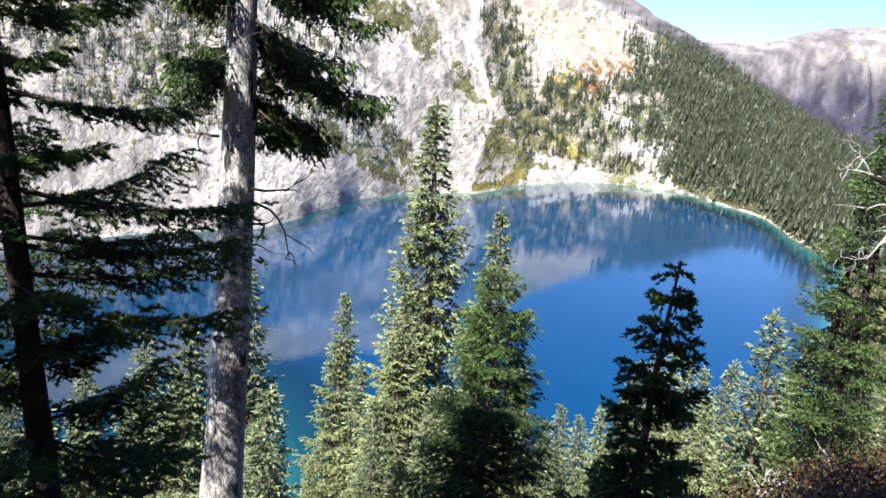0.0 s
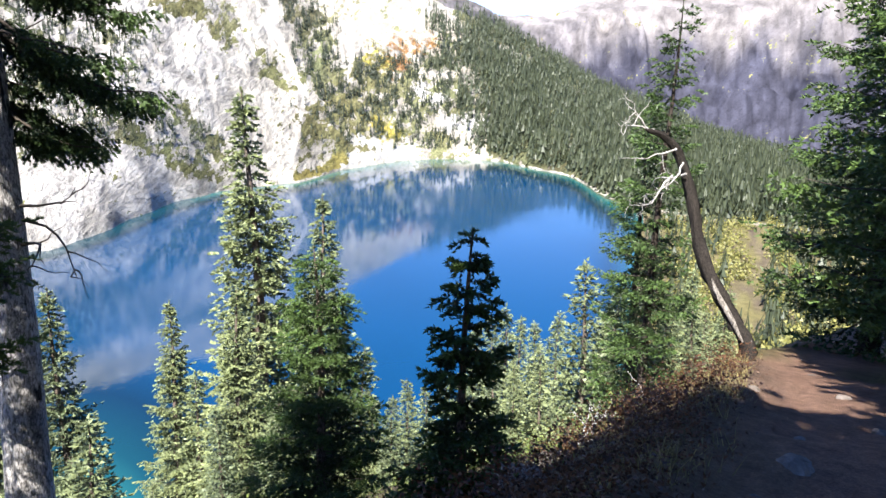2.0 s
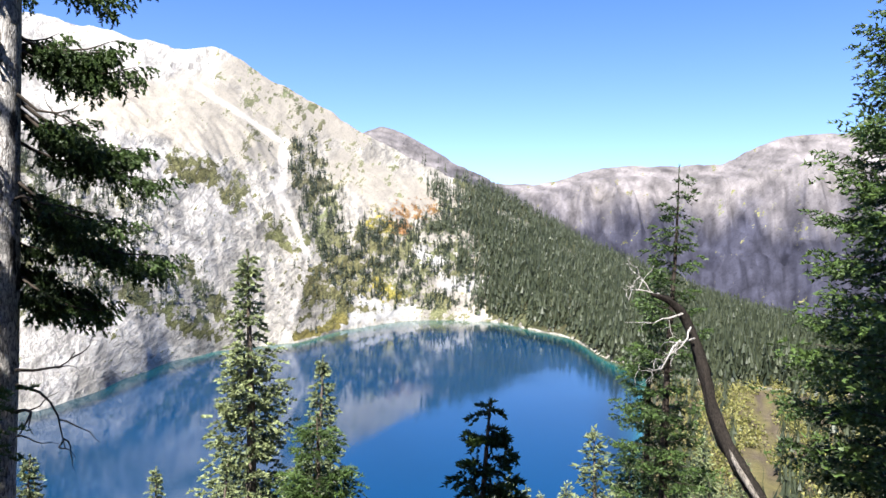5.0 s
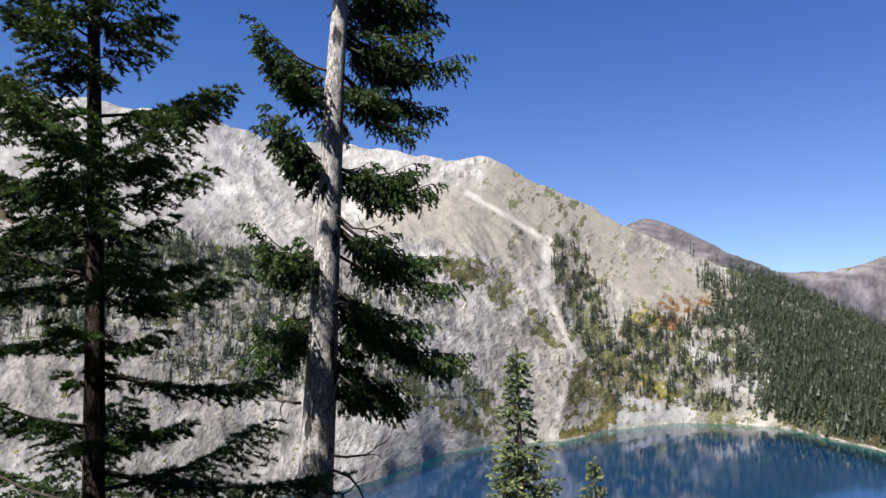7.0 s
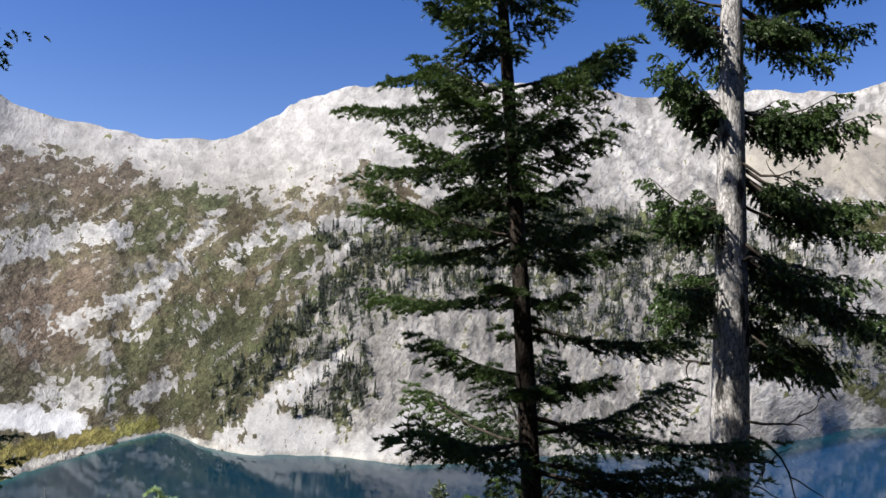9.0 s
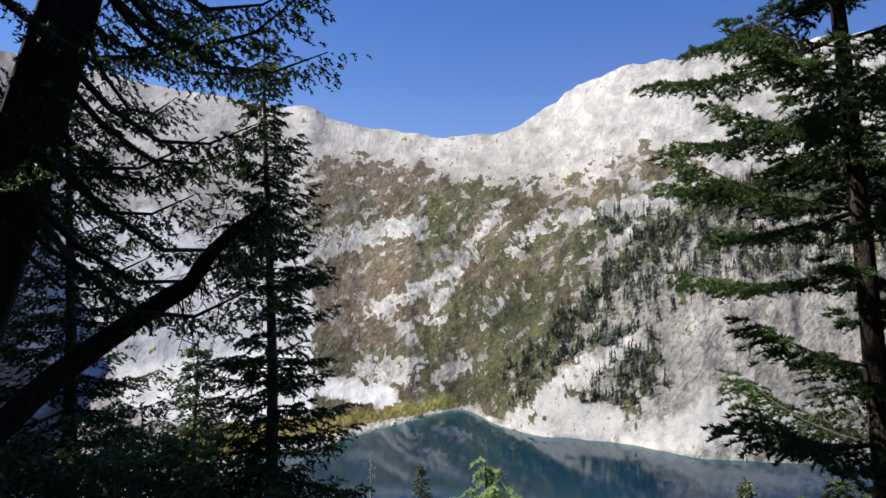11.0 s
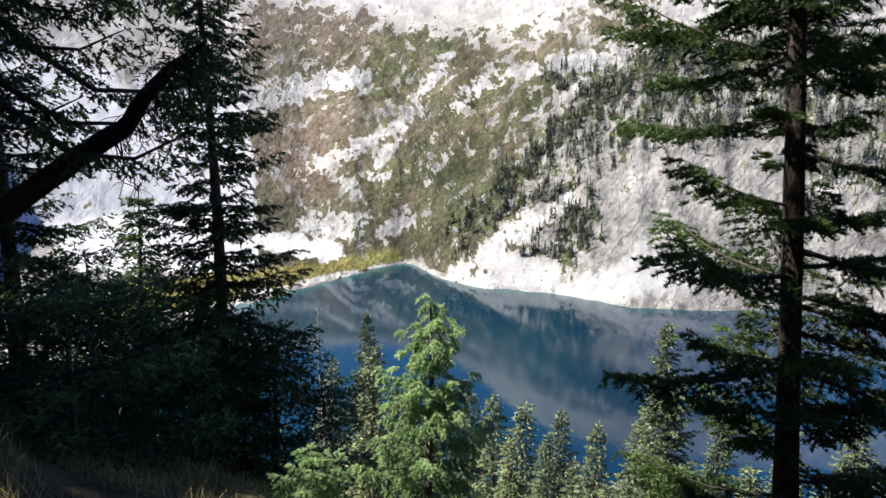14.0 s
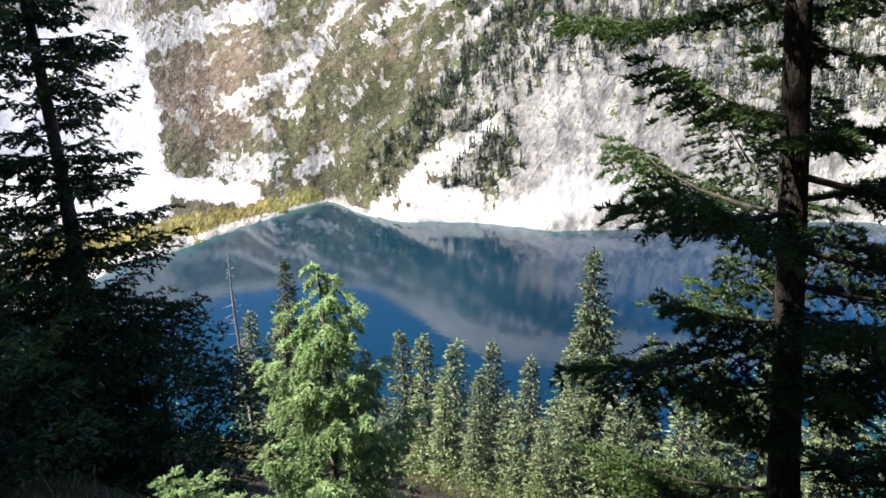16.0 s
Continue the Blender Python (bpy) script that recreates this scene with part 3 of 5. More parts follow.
def cover_colour(az, el, r, x, y, z):
    """Base colour of the ground: rock, scree, grass and heath."""
    c = np.empty(az.shape + (3,))
    strata = fbm(az * 0.35 + el * 0.5, el * 0.9 - az * 0.2, 3, 401, 0.6)[..., None]
    c[:] = (0.315, 0.297, 0.268)
    c *= 1 + 0.14 * strata
    c *= 1 + 0.06 * fbm(az * 2.6 + 0.4 * el, el * 0.35 + az * 0.1, 2, 403, 0.6)[..., None]
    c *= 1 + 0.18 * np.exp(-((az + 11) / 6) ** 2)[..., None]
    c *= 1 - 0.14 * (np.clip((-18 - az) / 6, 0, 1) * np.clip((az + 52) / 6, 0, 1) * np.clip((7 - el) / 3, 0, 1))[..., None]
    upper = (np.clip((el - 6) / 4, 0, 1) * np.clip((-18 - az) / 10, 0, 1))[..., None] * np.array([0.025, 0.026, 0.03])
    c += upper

    def lay(mask, colour):
        nonlocal c
        c = c + (np.array(colour) - c) * mask[..., None]
    lay(np.clip((-90 - az) / 3, 0, 1) * 0.8, (0.15, 0.148, 0.145))
    lay(np.clip((az + 6) / 6, 0, 1) * 0.9, (0.315, 0.29, 0.245))
    lay(patch(az, el, BEIGE, 0.8, 0.5, 1), (0.295, 0.266, 0.218))
    lay(0.8 * patch(az, el, SLAB, 0.4, 0.7, 8, 1.6), (0.345, 0.338, 0.323))
    lay(patch(az, el, TALUS, 0.3, 0.6, 9, 1.5), (0.345, 0.334, 0.312))
    lay(patch(az, el, FAN, 0.25, 0.3, 10), (0.45, 0.445, 0.437))
    lay(patch(az, el, CHUTE, 0.25, 0.1, 11), (0.5, 0.46, 0.395))
    plant = np.empty(az.shape + (3,))
    plant[:] = (0.13, 0.13, 0.06)
    amount = np.zeros(az.shape)

    def grow(mask, colour, most):
        nonlocal plant, amount
        plant = plant + (np.array(colour) - plant) * np.clip(mask * 2, 0, 1)[..., None]
        amount = np.maximum(amount, mask * most)
    basin = np.clip((-46 - az) / 5, 0, 1) * np.clip((az + 72.5) / 3, 0, 1) * np.clip((8.5 - el - 0.12 * (az + 60)) / 2, 0, 1)
    grow(basin, (0.1, 0.09, 0.06), 0.8)
    grow(patch(az, el, HEATH, 1.6, 1.5, 2), (0.105, 0.092, 0.06), 0.66)
    grow(patch(az, el, BROWN, 1.3, 1.2, 3), (0.118, 0.098, 0.074), 0.75)
    grow(patch(az, el, GREEN, 1.2, 1.1, 4), (0.078, 0.082, 0.045), 0.76)
    grow(patch(az, el, MIXED, 1.3, 1.2, 5), (0.13, 0.135, 0.07), 0.66)
    grow(patch(az, el, SHRUB, 0.9, 0.9, 6), (0.115, 0.115, 0.055), 0.72)
    grow(patch(az, el, TREES_BAND, 1.0, 0.9, 7), (0.1, 0.11, 0.055), 0.66)
    grow(patch(az, el, TREES_LEFT, 1.2, 1.4, 21), (0.1, 0.105, 0.06), 0.34)
    grow(np.clip((az + 5) / 3, 0, 1) * np.clip((16 - az) / 2, 0, 1) * np.clip((el - 3) / 3, 0, 1), (0.13, 0.13, 0.075), 0.3)
    grow(patch(az, el, YELLOW, 0.6, 0.9, 12, 2), (0.27, 0.24, 0.06), 0.6)
    grow(patch(az, el, ORANGE, 0.5, 0.8, 13, 2), (0.26, 0.15, 0.07), 0.6)
    grow(patch(az, el, MEADOW, 0.3, 0.3, 14), (0.2, 0.18, 0.062), 1.0)
    wood = np.clip((az - 14.5 + 0.25 * (el - 2)) / 2.5, 0, 1) * (r < at(RIDGE_R, az) * 1.15)
    grow(wood, (0.1, 0.1, 0.055), 0.95)
    across, along = az * 0.6 - el * 0.8, az * 0.8 + el * 0.6
    crags = fbm(across * 1.5, along * 0.6, 4, 461, 0.6)
    amount = amount + basin * (0.55 * crags + 0.04)
    amount = amount + np.clip((-8 - az) / 6, 0, 1) * np.clip((az + 50) / 4, 0, 1) * np.clip((7 - el) / 2, 0, 1) * (0.05 + 0.18 * fbm(across * 1.2, along * 1.2, 4, 463, 0.6))
    amount = np.clip(amount, 0, 1)
    bare = np.maximum(np.maximum(patch(az, el, SLAB, 0.4, 0.7, 8, 1.6), patch(az, el, FAN, 0.25, 0.3, 10)), np.maximum(patch(az, el, CHUTE, 0.3, 0.2, 11), patch(az, el, TALUS, 0.3, 0.6, 9, 1.5)))
    bare = np.maximum(bare, patch(az, el, [(17.6, 3, 20.7, 1.7, 0.2), (22.1, 0.4, 25.1, -0.7, 0.12)], 0.3, 0.2, 15))
    amount = amount * (1 - 0.7 * bare * (1 - patch(az, el, MEADOW, 0.3, 0.3, 14)))
    amount = amount * (1 - 0.9 * patch(az, el, TALUS, 0.3, 0.6, 9, 1.5) * (az < -20))
    amount = amount * (1 - patch(az, el, FAN, 0.25, 0.3, 10) * (1 - patch(az, el, MEADOW, 0.3, 0.3, 14)))
    grow(patch(az, el, [(36, -12, 43, -11.5, 1.6)], 0.6, 0.8, 16), (0.3, 0.27, 0.08), 0.9)
    # back range: pale grey crags, purple-brown slopes below with haze and shade coloured in
    back = (r > at(RIDGE_R, az) * 1.06) & (az > 3)
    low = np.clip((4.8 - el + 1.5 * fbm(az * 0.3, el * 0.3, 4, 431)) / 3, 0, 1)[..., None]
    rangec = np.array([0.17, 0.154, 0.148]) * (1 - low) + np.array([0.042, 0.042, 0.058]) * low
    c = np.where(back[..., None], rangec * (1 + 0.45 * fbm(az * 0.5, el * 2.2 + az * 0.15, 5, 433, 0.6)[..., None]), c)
    amount = np.where(back, 0.0, amount)
    # a pale strand round the lake
    strand = np.clip(1 - np.abs(z - WATER_Z - 0.4) / np.where(az > -12, 0.5, 0.75), 0, 1) * (r > 120) * (r < 460) * (az < 29)
    lay(strand * np.where(az > -12, 0.6, 0.9), (0.5, 0.47, 0.41))
    amount = amount * (1 - strand)
    # the near hillside: forest soil, dry grass, the worn trail
    d, zt = trail_side(x, y)
    g = fbm(x * 0.5, y * 0.5, 4, 441)
    soil = np.stack([0.12 + 0.04 * g, 0.095 + 0.035 * g, 0.066 + 0.018 * g], -1)
    grass = np.clip(0.5 + 1.4 * fbm(x * 0.22, y * 0.22, 4, 451), 0, 1)[..., None]
    soil = soil * (1 - 0.6 * grass) + np.array([0.17, 0.155, 0.05]) * 0.6 * grass
    worn = np.clip(1.4 - np.abs(d + 0.25) / 0.95 + 0.4 * g, 0, 1)[..., None]
    soil = soil * (1 - worn) + np.array([0.26, 0.155, 0.108]) * worn
    hill = (r < at(SHORE, az) - 6)[..., None]
    rocky = np.clip(0.92 - 0.4 * np.clip((el - 6 - 0.08 * (az + 40)) / 2, 0, 1) * np.clip((-22 - az) / 6, 0.25, 1) * (az < -8) - 0.68 * patch(az, el, BEIGE, 1.0, 0.5, 1) - 0.6 * patch(az, el, FAN + TALUS + CHUTE, 0.4, 0.5, 10), 0.16, 1)
    rocky = np.where(back, 0.5, rocky)
    return np.clip(np.where(hill, soil, c), 0.01, 0.85), rocky, plant, amount


def build_land():
    cols = np.concatenate([np.arange(-180, -114, 3.0), np.arange(-114, 62, 0.2), np.arange(62, 179.5, 3.0), [180.0]])
    rows = np.concatenate([np.linspace(0, 0.22, 95, endpoint=False), np.linspace(0.22, 0.34, 22, endpoint=False), np.linspace(0.34, 0.78, 172, endpoint=False), np.linspace(0.78, 0.97, 66, endpoint=False), np.linspace(0.97, 1, 5)])
    az = np.repeat(cols[None], len(rows), 0)
    s = np.repeat(rows[:, None], len(cols), 1)
    near, shore, ridge, back = 95.0, at(SHORE, az) - 3, at(RIDGE_R, az), at(BACK_R, az)
    near = np.minimum(near, shore * 0.8)
    r = np.select([s < 0.22, s < 0.34, s < 0.78, s < 0.97], [0.3 * (near / 0.3) ** (s / 0.22), near + (shore - near) * (s - 0.22) / 0.12, shore + (ridge - shore) * (s - 0.34) / 0.44, ridge + (back - ridge) * (s - 0.78) / 0.19], back + (4700 - back) * (s - 0.97) / 0.03)
    r[0] = 0.0  # the sheet closes under the walker
    z = land_height(az, r)
    x, y = r * np.sin(np.radians(az)), r * np.cos(np.radians(az))
    el = np.degrees(np.arctan2(z, r))
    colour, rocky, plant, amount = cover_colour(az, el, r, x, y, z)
    v = np.stack([x, y, z], -1).reshape(-1, 3)
    nr, nc = az.shape
    i, j = np.meshgrid(np.arange(nr - 1), np.arange(nc - 1), indexing="ij")
    q = np.stack([i * nc + j, (i + 1) * nc + j, (i + 1) * nc + j + 1, i * nc + j + 1], -1).reshape(-1, 4)
    q = q[:, ::-1]
    me = mesh_arrays("ground", v, q, MOUNTAIN, True)
    me.materials.append(HILLSIDE)
    me.polygons.foreach_set("material_index", (r[:-1, :-1] < (at(SHORE, az) - 6)[:-1, :-1]).astype(np.int32).ravel())
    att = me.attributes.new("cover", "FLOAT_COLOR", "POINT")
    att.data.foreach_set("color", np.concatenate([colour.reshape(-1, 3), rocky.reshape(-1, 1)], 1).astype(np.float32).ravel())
    att = me.attributes.new("plants", "FLOAT_COLOR", "POINT")
    att = me.attributes.new("slope_map", "FLOAT_VECTOR", "POINT")
    att.data.foreach_set("vector", np.stack([az * 7, el * 7, r * 0.02], -1).astype(np.float32).ravel())
    att = me.attributes["plants"]
    full = np.concatenate([plant.reshape(-1, 3), amount.reshape(-1, 1)], 1)
    att.data.foreach_set("color", full.astype(np.float32).ravel())
    return tagged(put("ground", me), "mountain slopes of pale rock, scree and heath round a lake", "ground", kind="structure")


build_land()


def build_lake():
    cols, k = np.arange(-95, 34, 0.75), np.linspace(0, 1, 60)
    az, s = np.meshgrid(cols, k)
    r = 35 + (at(SHORE, az) + 9 - 35) * s
    x, y = r * np.sin(np.radians(az)), r * np.cos(np.radians(az))
    land = land_height(az, r)
    shallow = np.clip((WATER_Z - land) / 9.5, 0, 1)
    edge = np.minimum(1, (at(SHORE, az) - r).clip(0) / (30 - 26 * np.clip((-8 - az) / 18, 0, 1) + 45 * np.exp(-((az - 14) / 9) ** 2) + 25 * np.exp(-((az - 28) / 5) ** 2)))
    inlet = np.exp(-((az + 15) / 10) ** 2)
    near_shore = np.maximum(np.minimum(shallow ** 0.6, edge), 0.4 * np.clip((-3 - az) / 4, 0, 1))
    depth = np.minimum(near_shore, 1 - inlet * 0.85 * np.clip((135 - r) / 60, 0, 1))
    # not shallower: left water takes the slate colour that imitates its dark reflection
    depth = depth * (1 - 0.42 * np.clip((-12 - az) / 35, 0, 1))
    v = np.stack([x, y, np.full_like(x, WATER_Z)], -1).reshape(-1, 3)
    nr, nc = az.shape
    i, j = np.meshgrid(np.arange(nr - 1), np.arange(nc - 1), indexing="ij")
    q = np.stack([i * nc + j, i * nc + j + 1, (i + 1) * nc + j + 1, (i + 1) * nc + j], -1).reshape(-1, 4)
    me = mesh_arrays("water", v, q[:, ::-1], WATER, True, depth=depth.ravel())
    tagged(put("water", me), "deep blue alpine lake with turquoise shallows", "lake", kind="structure")


build_lake()


# ---------------------------------------------------------------- conifers
def conifer_arrays(rng, height, crown_low, radius, whorl, per_whorl, needle, needles, twig_gap, lean=(0, 0), droop=0.15, taper=0.9, bias=None, gaps=0.12, r0=None, dead_low=0.0, tilt=0.35, flat=0.3, blade=0.15, twig=None, spray=0, curl=0.18, hang=0.1, profile=None, mixed=0.4, vary=(0.7, 1.12), drop=0.1, lift=0.12, bend=0.0, boughs=None, alone=False):
    """Trunk, branches and needles of a conifer that stands at the origin. bias(angle) scales the branches on one side; vary is the spread of
    their lengths, drop how far side shoots hang, lift how far needles rise, bend the trunk's sideways bow; boughs lists
    (height, angle, length, rise) where the tree has few, each of its own."""
    r0 = r0 or height * 0.017
    zs = np.linspace(-0.35, height, 14)
    f = np.clip(zs / height, 0, 1)
    wave = 0.012 * height
    axis = np.stack([lean[0] * f + bend * np.sin(np.pi * f) + wave * np.sin(f * 5 + rng.uniform(0, 6)) * f, lean[1] * f + wave * np.sin(f * 4 + rng.uniform(0, 6)) * f, zs], 1)
    rad = r0 * (1 - f) ** 0.8 * (1 + 0.5 * np.exp(-np.clip(zs, 0, 9) / (0.03 * height))) + 0.004
    trunk = tube(axis, rad, 12, 0.05, rng)
    limbs, starts, ways, lens, tones = [], [], [], [], []

    def bough(zb, phi, length, rise, t):
        root = np.array([np.interp(zb, zs, axis[:, 0]), np.interp(zb, zs, axis[:, 1]), zb])
        sag = -droop * (1 - 0.6 * t)
        ss = np.linspace(0, 1, 5)
        side = rng.normal(0, 0.08)
        out = np.array([np.cos(phi), np.sin(phi), 0])
        lat = np.array([-np.sin(phi), np.cos(phi), 0])
        pts = root + length * (ss[:, None] * out + (ss * rise + sag * np.sin(np.pi * ss) + curl * ss ** 3)[:, None] * [0, 0, 1] + (side * ss ** 2)[:, None] * lat)
        lr = max(0.0025, 0.011 * length + 0.06 * r0 * (1 - t))
        limbs.append(tube(pts, lr * (1 - 0.85 * ss), 4))
        bare = 0.12 + dead_low * (1 - t)
        m = max(3, int(length * (1 - bare) / twig_gap) * 2)
        s = bare + (1 - bare) * (np.arange(m) + rng.random(m)) / m
        s[-1] = 1.0
        base = np.stack([np.interp(s, ss, pts[:, i]) for i in range(3)], 1)
        hand = np.where(np.arange(m) % 2 == 0, 1.0, -1.0) * rng.uniform(0.55, 1.15, m)
        way = out * rng.uniform(0.5, 1.0, (m, 1)) + lat * hand[:, None] + np.stack([np.zeros(m), np.zeros(m), rng.normal(-drop, flat * 0.5 + 0.3 * (drop - 0.1), m)], 1)
        way[-1] = out + [0, 0, 0.15]
        way /= np.linalg.norm(way, axis=1, keepdims=True)
        ln = np.minimum(0.42 * length * (1.15 - 0.75 * s), twig or 8 * needle) * rng.uniform(0.6, 1.1, m) + needle * 1.2
        # tone pales outward: new growth, plus painted inner shade and sunlit tips
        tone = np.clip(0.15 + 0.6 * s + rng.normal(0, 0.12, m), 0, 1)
        if spray:
            # short needled twigs along each side shoot
            k = spray
            q = (np.arange(k)[None] + rng.random((m, k))) / k
            tips = base[:, None] + way[:, None] * (q * ln[:, None])[..., None]
            tips[..., 2] -= 0.12 * (q ** 2) * ln[:, None]
            cross = np.cross(way, [0, 0, 1.0])
            sgn = np.where(np.arange(k) % 2 == 0, 1.0, -1.0)[None, :, None] * rng.uniform(0.4, 1.1, (m, k, 1))
            dirs = way[:, None] * 0.8 + cross[:, None] * sgn + rng.normal(0, 0.2, (m, k, 3)) + [0, 0, -hang]
            dirs /= np.linalg.norm(dirs, axis=2, keepdims=True)
            base, way = tips.reshape(-1, 3), dirs.reshape(-1, 3)
            ln = (needle * rng.uniform(1.6, 3.4, (m, k)) * (1.1 - 0.4 * q)).ravel()
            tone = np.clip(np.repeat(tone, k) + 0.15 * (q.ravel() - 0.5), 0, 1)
        starts.append(base)
        ways.append(way)
        lens.append(ln)
        tones.append(tone)

    for zb, phi, length, rise in boughs or ():
        bough(zb, phi, length, rise, 0.3)
    z = crown_low * height
    while z < height * 0.985 and not alone:
        t = (z / height - crown_low) / (1 - crown_low)
        reach = radius * ((1 - t) ** taper * (0.55 + 0.45 * min(1, t * 4 + 0.35))) + 0.03 * height * (1 - t) * 0.3 + 0.02
        reach *= profile(z) if profile else 1
        n = max(3, int(per_whorl * (1 - 0.45 * t)))
        turn = rng.uniform(0, 6.3)
        for k in range(n):
            if rng.random() < gaps:
                continue
            phi = turn + k * 2 * np.pi / n + rng.normal(0, 0.25)
            length = reach * rng.uniform(*vary) * (bias(phi) if bias else 1)
            if length < 0.04:
                continue
            zb = z + rng.uniform(-mixed, mixed) * whorl
            rise = -tilt * (1 - t) + 0.55 * t + rng.normal(0, 0.08)
            bough(zb, phi, length, rise, t)
        z += whorl * rng.uniform(0.8, 1.2) * (1 - 0.35 * t)
    # the leader
    starts.append(np.array([[axis[-1, 0], axis[-1, 1], height - 0.05 * height]]))
    ways.append(np.array([[0, 0, 1.0]]))
    lens.append(np.array([0.05 * height + needle]))
    tones.append(np.array([0.8]))
    starts, ways, lens, tones = np.concatenate(starts), np.concatenate(ways), np.concatenate(lens), np.concatenate(tones)
    m = len(starts)
    along = rng.random((m, needles))
    along[:, 0] = 1.0
    p = starts[:, None] + ways[:, None] * (along * lens[:, None])[..., None]
    p[..., 2] -= (0.25 * along ** 2 * lens[:, None])
    jit = rng.normal(size=(m, needles, 3))
    d = ways[:, None] * 0.85 + jit * 0.45
    d[..., 2] += lift
    d /= np.linalg.norm(d, axis=2, keepdims=True)
    w = np.cross(d, rng.normal(size=(m, needles, 3)))
    w /= np.linalg.norm(w, axis=2, keepdims=True) + 1e-6
    size = needle * rng.uniform(0.7, 1.25, (m, needles, 1))
    tri = np.stack([p - w * size * blade, p + w * size * blade, p + d * size], 2).reshape(-1, 3)
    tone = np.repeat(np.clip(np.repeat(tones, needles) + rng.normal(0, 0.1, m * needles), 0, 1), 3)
    return trunk, joined(limbs), tri, tone


def conifer(name, seed, place, label, category, needles_mat=None, bark=None, group="", spin=0.0, **shape):
    rng = np.random.default_rng(seed)
    trunk, limbs, tri, tone = conifer_arrays(rng, **shape)
    thing = new(name)
    tagged(thing, label, category, group)
    wood = mesh_arrays("trunk", *joined([trunk, limbs]), bark or BARK_BROWN, True)
    wood.materials.append(TWIG_DARK)
    wood.polygons.foreach_set("material_index", (np.arange(len(wood.polygons)) >= len(trunk[1])).astype(np.int32))
    put("trunk", wood, thing)
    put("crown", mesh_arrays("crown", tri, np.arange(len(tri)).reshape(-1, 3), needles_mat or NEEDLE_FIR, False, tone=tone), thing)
    thing.matrix_world = pose(*place, 0, 0, spin)
    return thing


def ground_at(x, y):
    return float(hill_height(np.array([float(x)]), np.array([float(y)]))[0])


def stand(az, dist):
    """The place on the near hillside at compass degrees az and dist metres."""
    x, y = dist * math.sin(radians(az)), dist * math.cos(radians(az))
    return x, y, ground_at(x, y)


def far_wood(name, label, az, r, height, seed, layers=5, around=4, wide=0.14, mat=None):
    """Many small conifers in one mesh: ragged tiers of drooping boughs on a thin stem."""
    rng = np.random.default_rng(seed)
    n = len(az)
    x, y = r * np.sin(np.radians(az)), r * np.cos(np.radians(az))
    z = land_height(az, r) - 0.2
    k, a = np.meshgrid(np.arange(layers), np.arange(around), indexing="ij")
    k, a = k.ravel(), a.ravel()
    m = len(k)
    f = (k + 0.6) / layers
    phi = rng.uniform(0, 6.3, (n, 1)) + a[None] * 2 * np.pi / around + k[None] * 0.7 + rng.normal(0, 0.2, (n, m))
    lean = height[:, None] * wide * rng.uniform(0.75, 1.25, (n, 1)) * (1.06 - f[None]) ** 0.75 * rng.uniform(0.55, 1.4, (n, m))
    top = (f[None] + rng.uniform(0.03, 0.13, (n, m))) * height[:, None]
    low = (f[None] - 0.5 / layers - rng.uniform(-0.02, 0.1, (n, m))) * height[:, None]
    half = 0.55 * np.pi / around
    v = np.empty((n, m, 3, 3))
    v[..., 0, :] = np.stack([np.broadcast_to(x[:, None], (n, m)), np.broadcast_to(y[:, None], (n, m)), z[:, None] + np.minimum(top, height[:, None])], -1)
    for i, sgn in ((1, -1), (2, 1)):
        v[..., i, :] = np.stack([x[:, None] + lean * np.cos(phi + sgn * half), y[:, None] + lean * np.sin(phi + sgn * half), z[:, None] + low], -1)
    # every other bough is a narrow upright spray, for a spiky outline
    odd = a % 2 == 1
    mid = 0.5 * (v[:, odd, 1] + v[:, odd, 2])
    v[:, odd, 1] = mid
    v[:, odd, 2] = v[:, odd, 0]
    v[:, odd, 2, 2] = z[:, None] + (f[None, odd] - 0.3 / layers) * height[:, None]
    v[:, odd, 2, :2] += 0.12 * (mid[..., :2] - v[:, odd, 0, :2])
    tone = np.repeat(np.clip(rng.normal(0.42, 0.14, (n, 1)) + rng.normal(0, 0.1, (n, m)), 0, 1).ravel(), 3)
    me = mesh_arrays(name, v.reshape(-1, 3), np.arange(n * m * 3).reshape(-1, 3), mat or NEEDLE_FAR, False, tone=tone)
    return tagged(put(name, me), label, "woods", kind="stuff")


def slope_points(n, az0, az1, u0, u1, rng):
    """Random points on the far slopes: compass degrees, distance and height degrees."""
    az = rng.uniform(az0, az1, n)
    u = rng.uniform(u0, u1, n)
    shore, ridge = at(SHORE, az), at(RIDGE_R, az)
    r = shore + (ridge - shore) * u
    el = np.degrees(np.arctan2(land_height(az, r), r))
    return az, r, el


